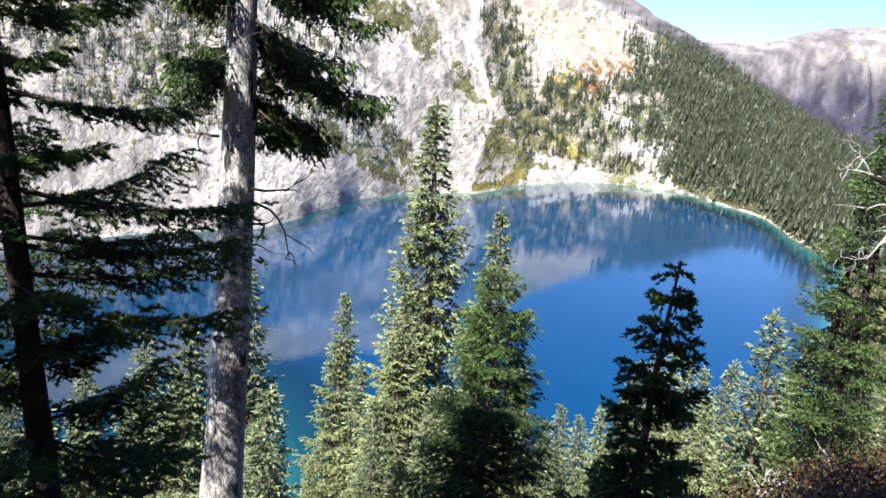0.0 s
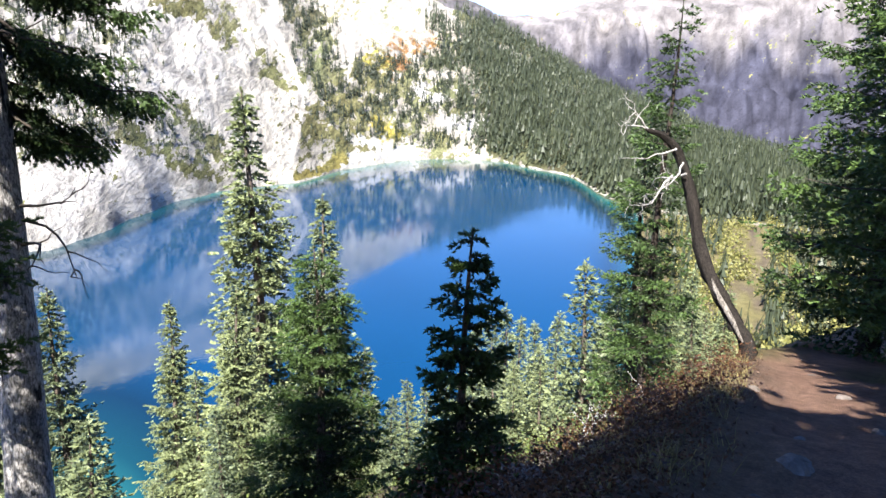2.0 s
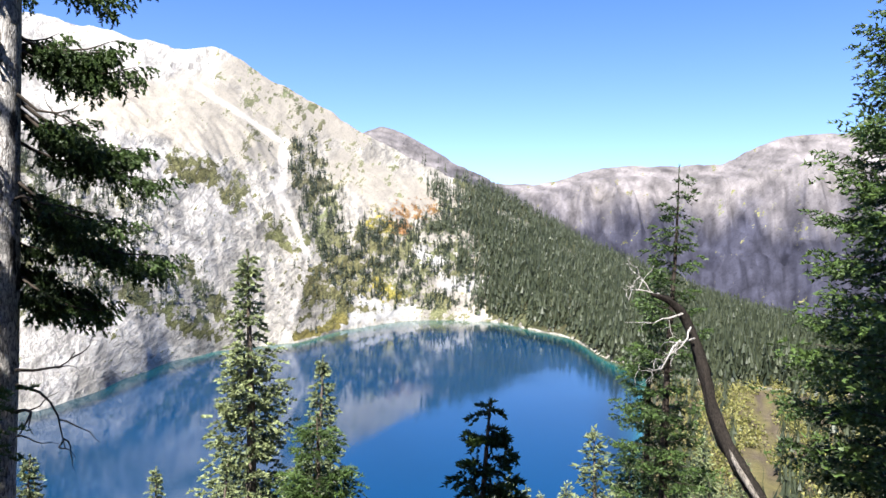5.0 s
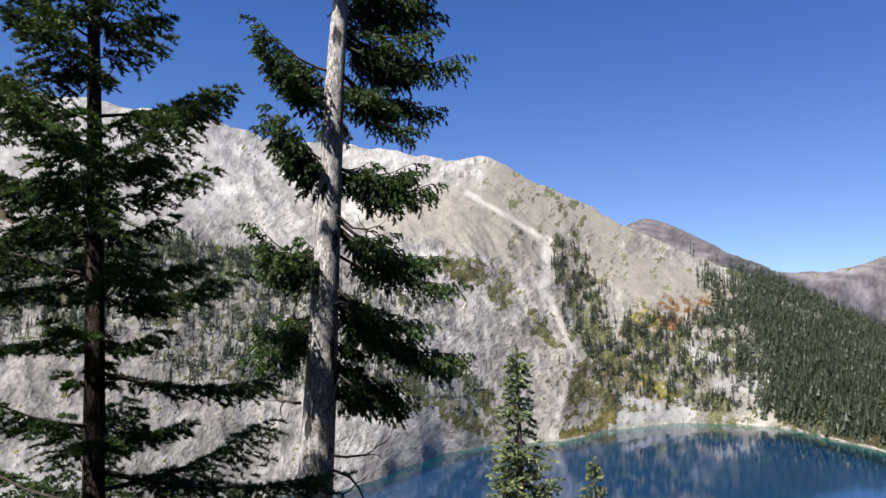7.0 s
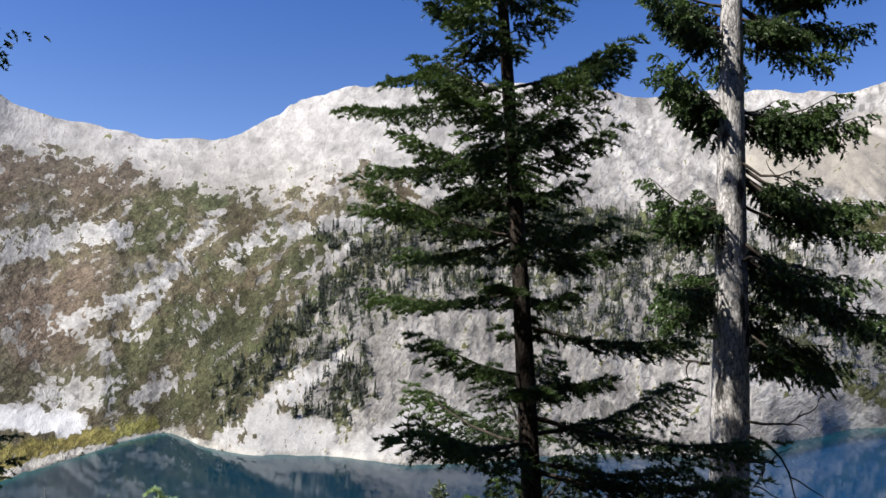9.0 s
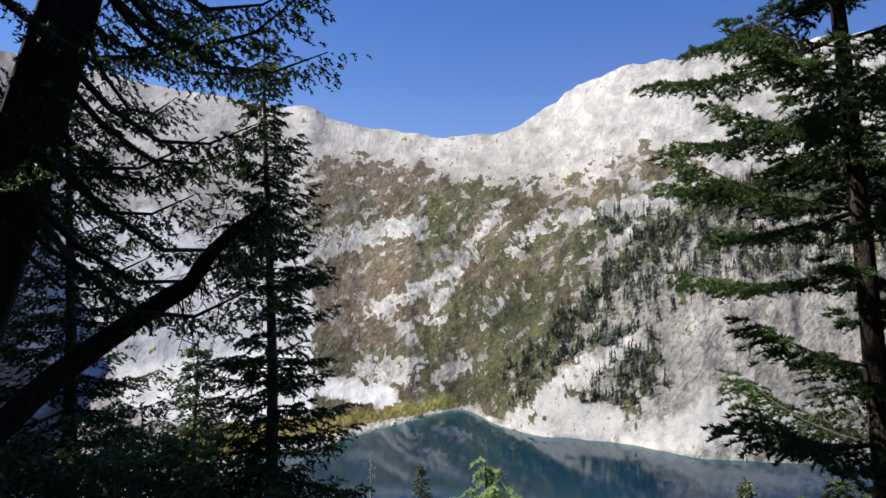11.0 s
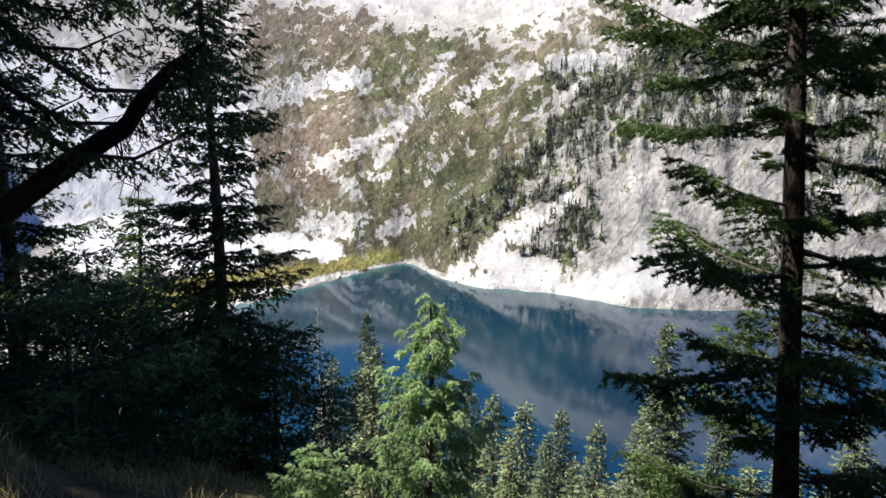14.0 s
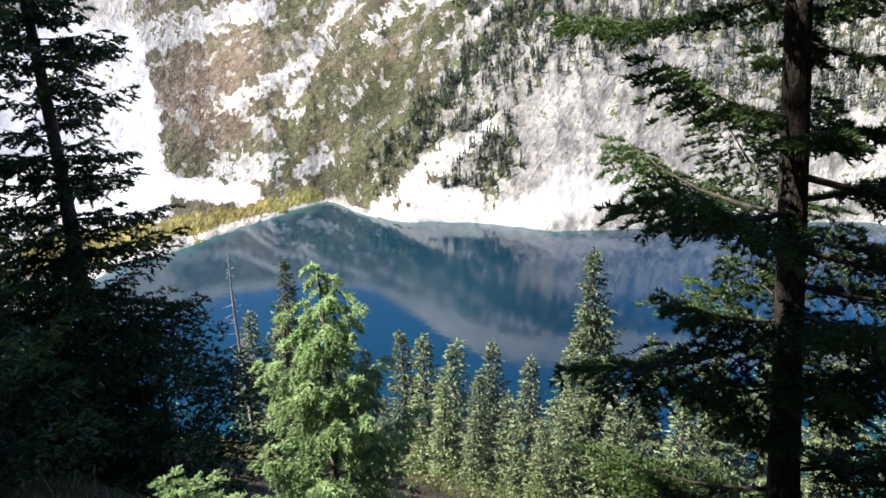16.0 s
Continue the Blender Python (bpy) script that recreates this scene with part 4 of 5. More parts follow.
def build_far_woods():
    rng = np.random.default_rng(5)
    # dense forest on the valley's side
    az, r, el = slope_points(17000, 9, 48, 0.0, 1.02, rng)
    dens = np.clip((az - 13.5 + 0.25 * (el - 2) + 2.2 * fbm(az * 0.35, el * 0.5, 3, 501)) / 3.5, 0, 1)
    gap = patch(az, el, [(17.6, 3, 20.7, 1.7, 0.25), (22.1, 0.4, 25.1, -0.7, 0.15)], 0.3, 0.2, 15)
    keep = (rng.random(len(az)) < dens * (1 - gap) * (0.4 + 0.6 * (r / 800) ** 0.3)) & (r > at(SHORE, az) + 3)
    az, r = az[keep], r[keep]
    far_wood("forest", "dense dark green conifer forest above the shore", az, r, rng.uniform(7, 17, len(az)) * (1.1 - 0.35 * (r - at(SHORE, az)) / 500), 11, 5, 4, mat=NEEDLE_WOOD)
    # scattered groves
    az, r, el = slope_points(120000, -57, 18, 0.02, 0.8, rng)
    p = 0.52 * patch(az, el, TREES_LEFT, 1.2, 1.4, 21) + 0.95 * patch(az, el, TREES_BAND, 0.7, 0.7, 7) + 0.4 * patch(az, el, MIXED, 0.9, 1.2, 5) + 0.04 * patch(az, el, SHRUB, 0.8, 1.0, 6)
    bare = np.maximum(patch(az, el, CHUTE, 0.4, 0.2, 11), 0.8 * patch(az, el, TALUS, 0.3, 0.7, 9, 1.5))
    p = p * np.clip(0.6 + 1.9 * fbm(az * 1.3 - el * 0.6, el * 0.7 + az * 0.3, 4, 511, 0.6), 0, 1.4)
    keep = rng.random(len(az)) < p * (1 - bare)
    az, r, el = az[keep], r[keep], el[keep]
    tall = np.where(az > 0, rng.uniform(3.0, 7.5, len(az)), rng.uniform(1.5, 5.2, len(az)))
    far_wood("scattered_conifers", "small dark conifers scattered over pale rock slopes", az, r, tall, 12, 5, 4, 0.17)
    az = rng.uniform(27.5, 47, 900)
    r = at(SHORE, az) + rng.uniform(-45, 16, 900)
    keep = (fbm(az * 0.5, r * 0.03, 3, 521) + (r - at(SHORE, az)) * 0.025 > 0.0) & (land_height(az, r) > WATER_Z + 0.3)
    az, r = az[keep], r[keep]
    more, way = rng.uniform(29, 47, 420), rng.uniform(95, 262, 420)
    keep = ~((np.abs(more - 38.3) < 1.6 + 0.9 * fbm(way * 0.05, more, 3, 523)) & (way > 120)) & (land_height(more, way) > WATER_Z + 0.3)
    az, r = np.concatenate([az, more[keep]]), np.concatenate([r, way[keep]])
    far_wood("shore_conifers", "straggling row of conifers on the lake shore", az, r, rng.uniform(5, 12, len(az)), 13, mat=NEEDLE_WOOD)


build_far_woods()

# ---- the near trees round the viewpoint
FIR = dict(per_whorl=8, needle=0.035, needles=22, twig_gap=0.048, flat=0.1, twig=0.28, spray=5, blade=0.16, curl=0.04, mixed=0.13)


def near_tree(name, seed, x, y, top, label, mat=None, bark=None, group="", **shape):
    """A conifer rooted at x, y whose tip reaches the height top."""
    g = ground_at(x, y)
    return conifer(name, seed, (x, y, g), label, "tree", mat, bark, group, height=top - g, **shape)


def ragged(z):
    """Long boughs low down, a nearly bare stretch of trunk, then long boughs again."""
    return 0.95 + 0.16 * math.exp(-((z - 2.85) / 0.3) ** 2) - 0.2 * min(max((2.35 - z) / 0.5, 0), 1) - 0.74 * math.exp(-((z - 3.45) / 0.3) ** 2) + 0.15 * math.sin(z * 5.3)


def fir_boughs():
    """Long low boughs of the fir that reach across to the old spruce: height, angle, reach, rise."""
    ground = ground_at(-1.98, 3.5)
    return [(z - ground, phi, reach, -0.12) for z, phi, reach in [(-0.7, 0.42, 1.12), (-1.0, 0.55, 1.15), (-1.15, 0.7, 1.0), (-1.35, 0.35, 1.05), (-0.95, 0.8, 0.9), (-0.2, 0.4, 0.85), (0.0, 3.1, 1.05), (0.3, 2.85, 1.1), (0.55, 3.3, 1.0), (0.85, 3.0, 1.05), (1.2, 3.2, 1.0), (1.5, 2.8, 1.0), (0.7, 2.5, 0.95)]]


near_tree("subalpine_fir", 101, -1.98, 3.5, 3.9, "tall dark green fir with ragged flat boughs on the trail bank", None, BARK_DARK, crown_low=0.06, radius=0.96, whorl=0.31, lean=(-0.62, 0.05), taper=0.4, gaps=0.28, r0=0.075, droop=0.05, tilt=0.0, dead_low=0.02, profile=ragged, bend=-0.05, boughs=fir_boughs(), **{**FIR, "spray": 6, "twig_gap": 0.044, "needle": 0.029, "needles": 32, "blade": 0.14, "mixed": 0.4, "vary": (0.4, 1.15), "lift": 0.4, "curl": 0.08})


def spruce_boughs():
    """The few heavy boughs of the old spruce, each a spray of limbs: height, side, reach, rise."""
    rng = np.random.default_rng(18)
    ground = ground_at(-1.82, 5.6)
    main = [(2.66, 1, 1.12, -0.17), (2.34, 1, 0.94, -0.44), (1.45, 1, 0.89, -0.05), (0.93, 1, 1.02, -0.38), (0.41, 1, 1.15, -0.53), (-0.16, 1, 0.72, -0.58), (2.13, -1, 0.7, 0.47), (1.35, -1, 0.59, 0.71), (0.63, -1, 0.59, 0.07), (0.15, -1, 0.63, -0.35), (3.1, 1, 1.0, -0.1), (3.4, -1, 0.7, 0.2), (3.9, 1, 0.9, 0.0), (4.2, -1, 0.7, 0.1), (4.7, 1, 0.6, 0.2)]
    out = []
    for z, side, reach, rise in main:
        for k in range(8):
            turn = rng.normal(0.3 if side > 0 else 0.1, 0.42)
            out.append((z - ground + rng.normal(0, 0.07), 0.31 + turn if side > 0 else 0.31 + math.pi - turn, reach * (1.0 if k == 0 else rng.uniform(0.4, 0.95)), rise + rng.normal(0, 0.14)))
    return out


old_spruce = near_tree("engelmann_spruce", 102, -1.82, 5.6, 5.6, "old spruce with a pale flaky bare trunk and one-sided boughs", None, BARK_PALE, crown_low=0.43, radius=1.36, whorl=0.34, lean=(0.2, 0.3), r0=0.2, droop=0.12, dead_low=0.12, hang=0.8, boughs=spruce_boughs(), alone=True, **{**FIR, 'curl': 0.12, 'twig': 0.3, 'twig_gap': 0.05, 'needle': 0.03, 'blade': 0.26, 'drop': 0.4, 'flat': 0.45, 'spray': 6, 'needles': 20})
near_tree("young_fir", 103, 1.33, 3.89, -0.84, "young dark fir with stubby boughs in shade", crown_low=0.06, radius=0.36, whorl=0.2, taper=0.85, gaps=0.14, droop=0.02, tilt=-0.1, **{**FIR, "per_whorl": 7, "twig": 0.1, "needle": 0.034, "blade": 0.26, "needles": 18, "vary": (0.5, 1.15), "mixed": 0.2})
px, py, g0 = stand(5.2, 6.6)
near_tree("young_fir", 104, px, py, -1.55, "dark fir in shade before a taller sunlit spruce", crown_low=0.05, radius=0.75, whorl=0.26, taper=0.8, gaps=0.1, droop=0.05, tilt=0.05, **{**FIR, "needle": 0.045, "needles": 14})
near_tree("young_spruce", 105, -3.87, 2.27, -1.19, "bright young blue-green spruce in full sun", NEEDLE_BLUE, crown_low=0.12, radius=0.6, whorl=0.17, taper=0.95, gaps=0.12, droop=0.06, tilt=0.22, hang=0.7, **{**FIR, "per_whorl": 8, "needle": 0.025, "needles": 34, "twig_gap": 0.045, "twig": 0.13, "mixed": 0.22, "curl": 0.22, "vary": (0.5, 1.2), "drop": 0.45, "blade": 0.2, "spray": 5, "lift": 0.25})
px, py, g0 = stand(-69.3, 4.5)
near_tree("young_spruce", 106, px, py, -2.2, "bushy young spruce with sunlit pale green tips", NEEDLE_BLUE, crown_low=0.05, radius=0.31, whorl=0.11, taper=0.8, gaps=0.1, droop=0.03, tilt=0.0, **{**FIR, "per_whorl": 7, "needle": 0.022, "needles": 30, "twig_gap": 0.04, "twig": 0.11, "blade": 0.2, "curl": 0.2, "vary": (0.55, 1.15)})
# shaded clump to the left
DARK = dict(per_whorl=8, needle=0.05, needles=9, twig_gap=0.075, flat=0.12, twig=0.32, spray=4, blade=0.26, curl=0.03, mixed=0.15)
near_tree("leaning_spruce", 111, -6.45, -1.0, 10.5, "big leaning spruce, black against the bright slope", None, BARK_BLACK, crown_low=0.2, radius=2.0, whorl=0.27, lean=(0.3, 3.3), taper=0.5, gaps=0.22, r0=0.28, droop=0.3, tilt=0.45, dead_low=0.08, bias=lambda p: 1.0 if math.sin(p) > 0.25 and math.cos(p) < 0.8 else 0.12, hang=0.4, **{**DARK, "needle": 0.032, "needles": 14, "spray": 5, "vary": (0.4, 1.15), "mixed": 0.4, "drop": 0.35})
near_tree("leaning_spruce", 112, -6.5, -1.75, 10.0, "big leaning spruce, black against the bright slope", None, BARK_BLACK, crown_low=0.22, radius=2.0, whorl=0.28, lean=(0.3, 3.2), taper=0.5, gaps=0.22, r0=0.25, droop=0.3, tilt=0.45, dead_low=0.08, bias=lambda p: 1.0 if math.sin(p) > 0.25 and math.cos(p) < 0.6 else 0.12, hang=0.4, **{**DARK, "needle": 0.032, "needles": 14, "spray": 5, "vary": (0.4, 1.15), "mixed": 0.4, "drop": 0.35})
px, py, g0 = stand(-75.0, 8.0)
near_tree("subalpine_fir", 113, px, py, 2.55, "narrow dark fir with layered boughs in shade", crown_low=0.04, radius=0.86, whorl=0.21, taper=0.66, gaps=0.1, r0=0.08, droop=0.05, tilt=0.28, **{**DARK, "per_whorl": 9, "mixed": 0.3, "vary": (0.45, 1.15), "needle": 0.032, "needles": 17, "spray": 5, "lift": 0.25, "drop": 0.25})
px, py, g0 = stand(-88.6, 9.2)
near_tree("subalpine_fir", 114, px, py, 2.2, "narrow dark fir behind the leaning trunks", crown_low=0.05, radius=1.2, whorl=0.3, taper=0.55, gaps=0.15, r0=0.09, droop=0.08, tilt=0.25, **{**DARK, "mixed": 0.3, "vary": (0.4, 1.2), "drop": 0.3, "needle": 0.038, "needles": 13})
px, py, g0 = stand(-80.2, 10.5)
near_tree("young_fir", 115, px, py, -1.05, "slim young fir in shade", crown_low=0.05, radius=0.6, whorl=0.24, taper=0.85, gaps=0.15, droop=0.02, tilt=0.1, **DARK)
for k, (az, r, top, rad) in enumerate([(-86, 6.0, -1.3, 1.2), (-80, 7.0, -2.7, 1.0), (-93, 5.8, -1.3, 1.1), (-71, 8.0, -2.4, 1.2), (-84, 9, -1.6, 1.2), (-99, 8.5, 0.2, 1.5)]):
    px, py, g0 = stand(az, r)
    near_tree("fir_thicket", 120 + k, px, py, max(top, g0 + 1.0), "low dense fir thicket in deep shade", crown_low=0.02, radius=rad, whorl=0.28, taper=0.5, gaps=0.1, droop=0.0, tilt=0.05, **{**DARK, "twig": 0.4, "needles": 6, "needle": 0.062, "blade": 0.2})
# shade trees uphill behind the viewpoint
for k, (x, y, top, rad) in enumerate([(-4.5, -2.8, 9.5, 1.35), (-3.2, -2.9, 9.0, 1.4), (-1.8, -3.4, 9.5, 1.9), (0.2, -3.2, 8.2, 2.1), (2.8, -3.0, 9.0, 2.2), (5.4, -0.2, 8.5, 2.0), (-11.6, -5.6, 11, 1.3), (10.0, 2.2, 11, 2.0), (13.5, 3.5, 12, 2.2), (17, 7, 11, 2.2), (9.3, 4.8, 10, 2.4), (6.9, 2.2, 9, 1.7), (14, 6.3, 12, 2.0), (11.5, 5.2, 12, 2.4), (16, 9, 13, 2.6), (19, 12, 12, 2.4), (-7.7, -4.5, 4.9, 1.4), (-9.9, -6.4, 6.6, 1.6), (-9.6, -3.8, 6.8, 1.0), (-11.2, -4.6, 9, 1.8)]):
    near_tree("forest_spruce", 130 + k, x, y, top, "tall shady spruce uphill of the trail", None, BARK_BROWN, crown_low=0.4 if k < 16 else 0.15, radius=rad, whorl=0.58, taper=0.55, gaps=0.05, droop=0.15, tilt=0.35, per_whorl=8, needle=0.33, needles=5, twig_gap=0.16, blade=0.42)
# the dark trees beyond the trail's bend
for k, (az, r, top, rad) in enumerate([(53, 15, 9.5, 2.9), (47.5, 19, 7.5, 2.4), (59, 14, 9, 2.6)]):
    px, py, g0 = stand(az, r)
    near_tree("forest_spruce", 140 + k, px, py, top, "tall dense dark spruce beside the trail", NEEDLE_FIR, BARK_DARK, crown_low=0.08, radius=rad, whorl=0.42, taper=0.65, gaps=0.15, r0=0.2, droop=0.1, tilt=0.25, per_whorl=8, needle=0.12, needles=8, twig_gap=0.2, blade=0.22, flat=0.12, twig=0.75, spray=4, mixed=0.2, curl=0.06)


def ball(az, el, r):
    a, e = radians(az), radians(el)
    return (r * math.cos(e) * math.sin(a), r * math.cos(e) * math.cos(a), r * math.sin(e))


def smooth_line(points, n):
    """A rounded path through points."""
    p = np.asarray(points, float)
    t = np.linspace(0, len(p) - 1, n)
    i = np.clip(t.astype(int), 0, len(p) - 2)
    f = (t - i)[:, None]
    q = np.concatenate([[2 * p[0] - p[1]], p, [2 * p[-1] - p[-2]]])
    a, b, c, d = q[i], q[i + 1], q[i + 2], q[i + 3]
    return 0.5 * (2 * b + (c - a) * f + (2 * a - 5 * b + 4 * c - d) * f ** 2 + (3 * b - a - 3 * c + d) * f ** 3)


def dead_twigs(rng, root, way, length, radius, depth=2):
    """A forked bare branch, as tubes."""
    way = np.asarray(way, float) / np.linalg.norm(way)
    steps, d = [np.asarray(root, float)], way.copy()
    for k in range(6):
        d = d + rng.normal(0, 0.28, 3)
        d /= np.linalg.norm(d)
        steps.append(steps[-1] + d * length / 6)
    pts = np.array(steps)
    ss = np.linspace(0, 1, 7)[:, None]
    out = [tube(pts, radius * (1 - 0.75 * ss[:, 0]), 5)]
    if depth:
        for k in range(rng.integers(2, 5)):
            s = rng.uniform(0.3, 0.95)
            base = np.array([np.interp(s, ss[:, 0], pts[:, i]) for i in range(3)])
            out += dead_twigs(rng, base, way + rng.normal(0, 0.6, 3), length * rng.uniform(0.3, 0.55), radius * 0.5, depth - 1)
    return out


def build_bent_tree():
    rng = np.random.default_rng(31)
    R = 13.4
    line = [ball(39.9, -20.0, R), ball(39.6, -18.5, R), ball(37.4, -15.5, R), ball(35.5, -12.1, R), ball(34.6, -8.5, R), ball(33.2, -5.0, R), ball(32.0, -3.7, R - 0.2), ball(30.6, -3.2, R - 0.4)]
    path = smooth_line(line, 26)
    origin = path[0].copy()
    thing = tagged(new("bent_tree"), "crooked dead tree leaning over the slope beside the trail", "dead tree")
    thing.matrix_world = pose(*origin)
    f = np.linspace(0, 1, 26)
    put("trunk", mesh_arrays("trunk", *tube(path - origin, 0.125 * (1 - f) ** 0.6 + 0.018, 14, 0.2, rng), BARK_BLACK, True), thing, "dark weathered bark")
    peel = smooth_line([ball(39.4, -18.6, R - 0.12), ball(38.3, -16.9, R - 0.14), ball(37.2, -15.4, R - 0.13), ball(36.6, -14.2, R - 0.08)], 12)
    put("bare_wood", mesh_arrays("bare_wood", *tube(peel - origin, 0.045 * np.sin(np.linspace(0.25, 3.0, 12)) + 0.008, 8, 0.05, rng), WOOD_GREY, True), thing, "silver bare wood where bark has gone")
    for az, el, toaz, toel, ln in [(31.2, -3.2, 28.6, -3.6, 1.0), (30.8, -3.2, 28.9, -2.2, 0.8), (33.6, -5.6, 31.6, -7.5, 0.9), (33.9, -6.4, 31.2, -9.0, 1.2), (32.9, -6.6, 29.0, -9.6, 1.4), (33.0, -4.6, 30.5, -6.2, 1.1)]:
        a, b = np.array(ball(az, el, R - 0.2)), np.array(ball(toaz, toel, R - 0.4))
        put("dead_branch", mesh_arrays("dead_branch", *joined(dead_twigs(rng, a - origin, b - a, ln * 0.85, 0.022, 2)), WOOD_DEAD, True), thing, "bleached bare branch")


build_bent_tree()


def build_limb():
    """The crooked limb that reaches out of the shaded clump."""
    rng = np.random.default_rng(41)
    R = 6.2
    path = smooth_line([ball(-94, -11.5, R), ball(-89.8, -7.6, R), ball(-86, -4.7, R - 0.1), ball(-83, -2.5, R - 0.2), ball(-81.3, -1.4, R - 0.2), ball(-79.9, 0.7, R - 0.3), ball(-78.1, 2.7, R - 0.3), ball(-75.8, 4.6, R - 0.4)], 24)
    origin = path[0].copy()
    thing = tagged(new("leaning_snag"), "crooked dark leaning stem with drooping foliage at its tip", "tree")
    thing.matrix_world = pose(*origin)
    f = np.linspace(0, 1, 24)
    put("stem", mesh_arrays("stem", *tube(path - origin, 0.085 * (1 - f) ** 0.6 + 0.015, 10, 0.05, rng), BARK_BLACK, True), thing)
    starts, ways, lens = [], [], []
    for k in range(90):
        s = rng.uniform(0.82, 1.0)
        p = np.array([np.interp(s, f, path[:, i]) for i in range(3)]) - origin
        starts.append(p + rng.normal(0, 0.1, 3))
        ways.append(np.array([rng.normal(0, 0.5), rng.normal(0.2, 0.6), rng.normal(-0.35, 0.45)]))
        lens.append(rng.uniform(0.15, 0.5))
    starts, ways, lens = np.array(starts), np.array(ways), np.array(lens)
    ways /= np.linalg.norm(ways, axis=1, keepdims=True)
    n = 26
    t = rng.random((len(starts), n))
    p = starts[:, None] + ways[:, None] * (t * lens[:, None])[..., None]
    p[..., 2] -= 0.3 * t ** 2 * lens[:, None]
    d = ways[:, None] * 0.6 + rng.normal(0, 0.6, p.shape)
    d /= np.linalg.norm(d, axis=2, keepdims=True)
    w = np.cross(d, rng.normal(size=p.shape))
    w /= np.linalg.norm(w, axis=2, keepdims=True)
    tri = np.stack([p - w * 0.006, p + w * 0.006, p + d * 0.055], 2).reshape(-1, 3)
    put("bough", mesh_arrays("bough", tri, np.arange(len(tri)).reshape(-1, 3), NEEDLE_FIR, False, tone=np.full(len(tri), 0.35)), thing)
    for k in range(26):
        s = rng.uniform(0.5, 1.0)
        root = np.array([np.interp(s, f, path[:, i]) for i in range(3)]) - origin
        put("hanging_twig", mesh_arrays("hanging_twig", *joined(dead_twigs(rng, root, (rng.normal(0, 0.4), rng.normal(0, 0.4), -1), rng.uniform(0.2, 0.55), 0.008, 1)), BARK_BLACK, True), thing, "thin dead twig")


build_limb()

# ---- trees down the slope: compass, height of the top in degrees, distance, breadth
MID = [(-1.0, -0.7, 32, 0.13, 0), (4.2, -9.0, 24, 0.12, 1), (-8.0, -16.8, 34, 0.12, 2), (-6.3, -22.4, 33, 0.12, 3), (-2.7, -16.4, 27, 0.15, 0), (7.7, -21.5, 24, 0.14, 1), (10.4, -25.4, 22, 0.14, 2), (11.6, -24.0, 26, 0.13, 3), (8.7, -25.4, 23, 0.13, 0), (13.4, -24.6, 24, 0.14, 1),
       (17.5, -19.5, 33, 0.12, 2), (18.7, -18.6, 36, 0.1, 3), (20.0, -17.9, 38, 0.1, 2), (21.2, -18.6, 36, 0.1, 3), (22.5, -19.0, 34, 0.11, 2), (24.5, -18.1, 34, 0.12, 3), (26.9, -13.8, 20, 0.15, 4), (28.4, -17.5, 24, 0.14, 1), 
       (35.4, -16.2, 20, 0.18, 0), (-14.1, -24.9, 11, 0.17, 0), (-15.5, -15.0, 13, 0.13, 1), (-10, -30.0, 24, 0.15, 2),
       (-62.5, -15.5, 26, 0.12, 3), (-62.6, -18.0, 11, 0.15, 4), (-65.4, -19.3, 22, 0.14, 1), (-51.3, -22.1, 24, 0.14, 0), (-48.8, -22.6, 22, 0.15, 3), (-53.2, -21.8, 27, 0.14, 1), (-46.8, -24.9, 21, 0.14, 3), (-42.8, -23.7, 18, 0.13, 2), (-44.6, -26.5, 20, 0.14, 0), (-37.2, -15.3, 24, 0.14, 0), (-33.3, -21.5, 20, 0.15, 1), (-40, -27.5, 17, 0.16, 2), (-20.6, -19.2, 14, 0.16, 4), (-28, -22, 18, 0.16, 0), (-24, -20, 22, 0.16, 1),
       (-58.5, -21.5, 30, 0.13, 2), (-56.5, -23.0, 26, 0.13, 0), (-60.2, -22.5, 22, 0.13, 3), (-50.0, -25.5, 20, 0.15, 2), (-47.5, -27.5, 17, 0.15, 1), (-55.0, -26.5, 19, 0.14, 3), (-42.0, -28.0, 15, 0.15, 3), (-36.0, -26.0, 15, 0.16, 0), (-45.5, -22.9, 30, 0.13, 2), (-39.3, -23.0, 26, 0.13, 1), (-31, -25, 15, 0.15, 3), (15.2, -23.5, 27, 0.13, 0), (16.6, -22.3, 29, 0.12, 1), (6.0, -25.0, 25, 0.14, 3), (0.6, -24.0, 24, 0.15, 2), (2.4, -26.0, 22, 0.15, 3), (-4.6, -25.5, 24, 0.14, 1), (23.3, -21.0, 27, 0.13, 0), (19.2, -21.6, 28, 0.13, 1), (21.0, -22.5, 25, 0.14, 3),
       
       (29.4, -15.5, 22, 0.14, 2), (33.2, -15.6, 19, 0.15, 3), (36.2, -16.6, 24, 0.14, 0), (31.2, -18.0, 17, 0.15, 1), (37.6, -15.0, 32, 0.13, 2), (34.8, -13.8, 36, 0.12, 3)]
for az, r, top, seed in [(32.0, 15.0, 1.8, 151), (30.7, 16.5, -0.3, 152)]:
    px, py, g0 = stand(az, r)
    near_tree("subalpine_fir", seed, px, py, top, "slim dark fir standing behind a crooked dead tree", None, BARK_DARK, crown_low=0.06, radius=0.95, whorl=0.4, taper=0.62, gaps=0.36, r0=0.1, droop=0.08, tilt=0.12, vary=(0.4, 1.15), **{**DARK, "needle": 0.07, "needles": 10, "twig_gap": 0.11, "blade": 0.22})
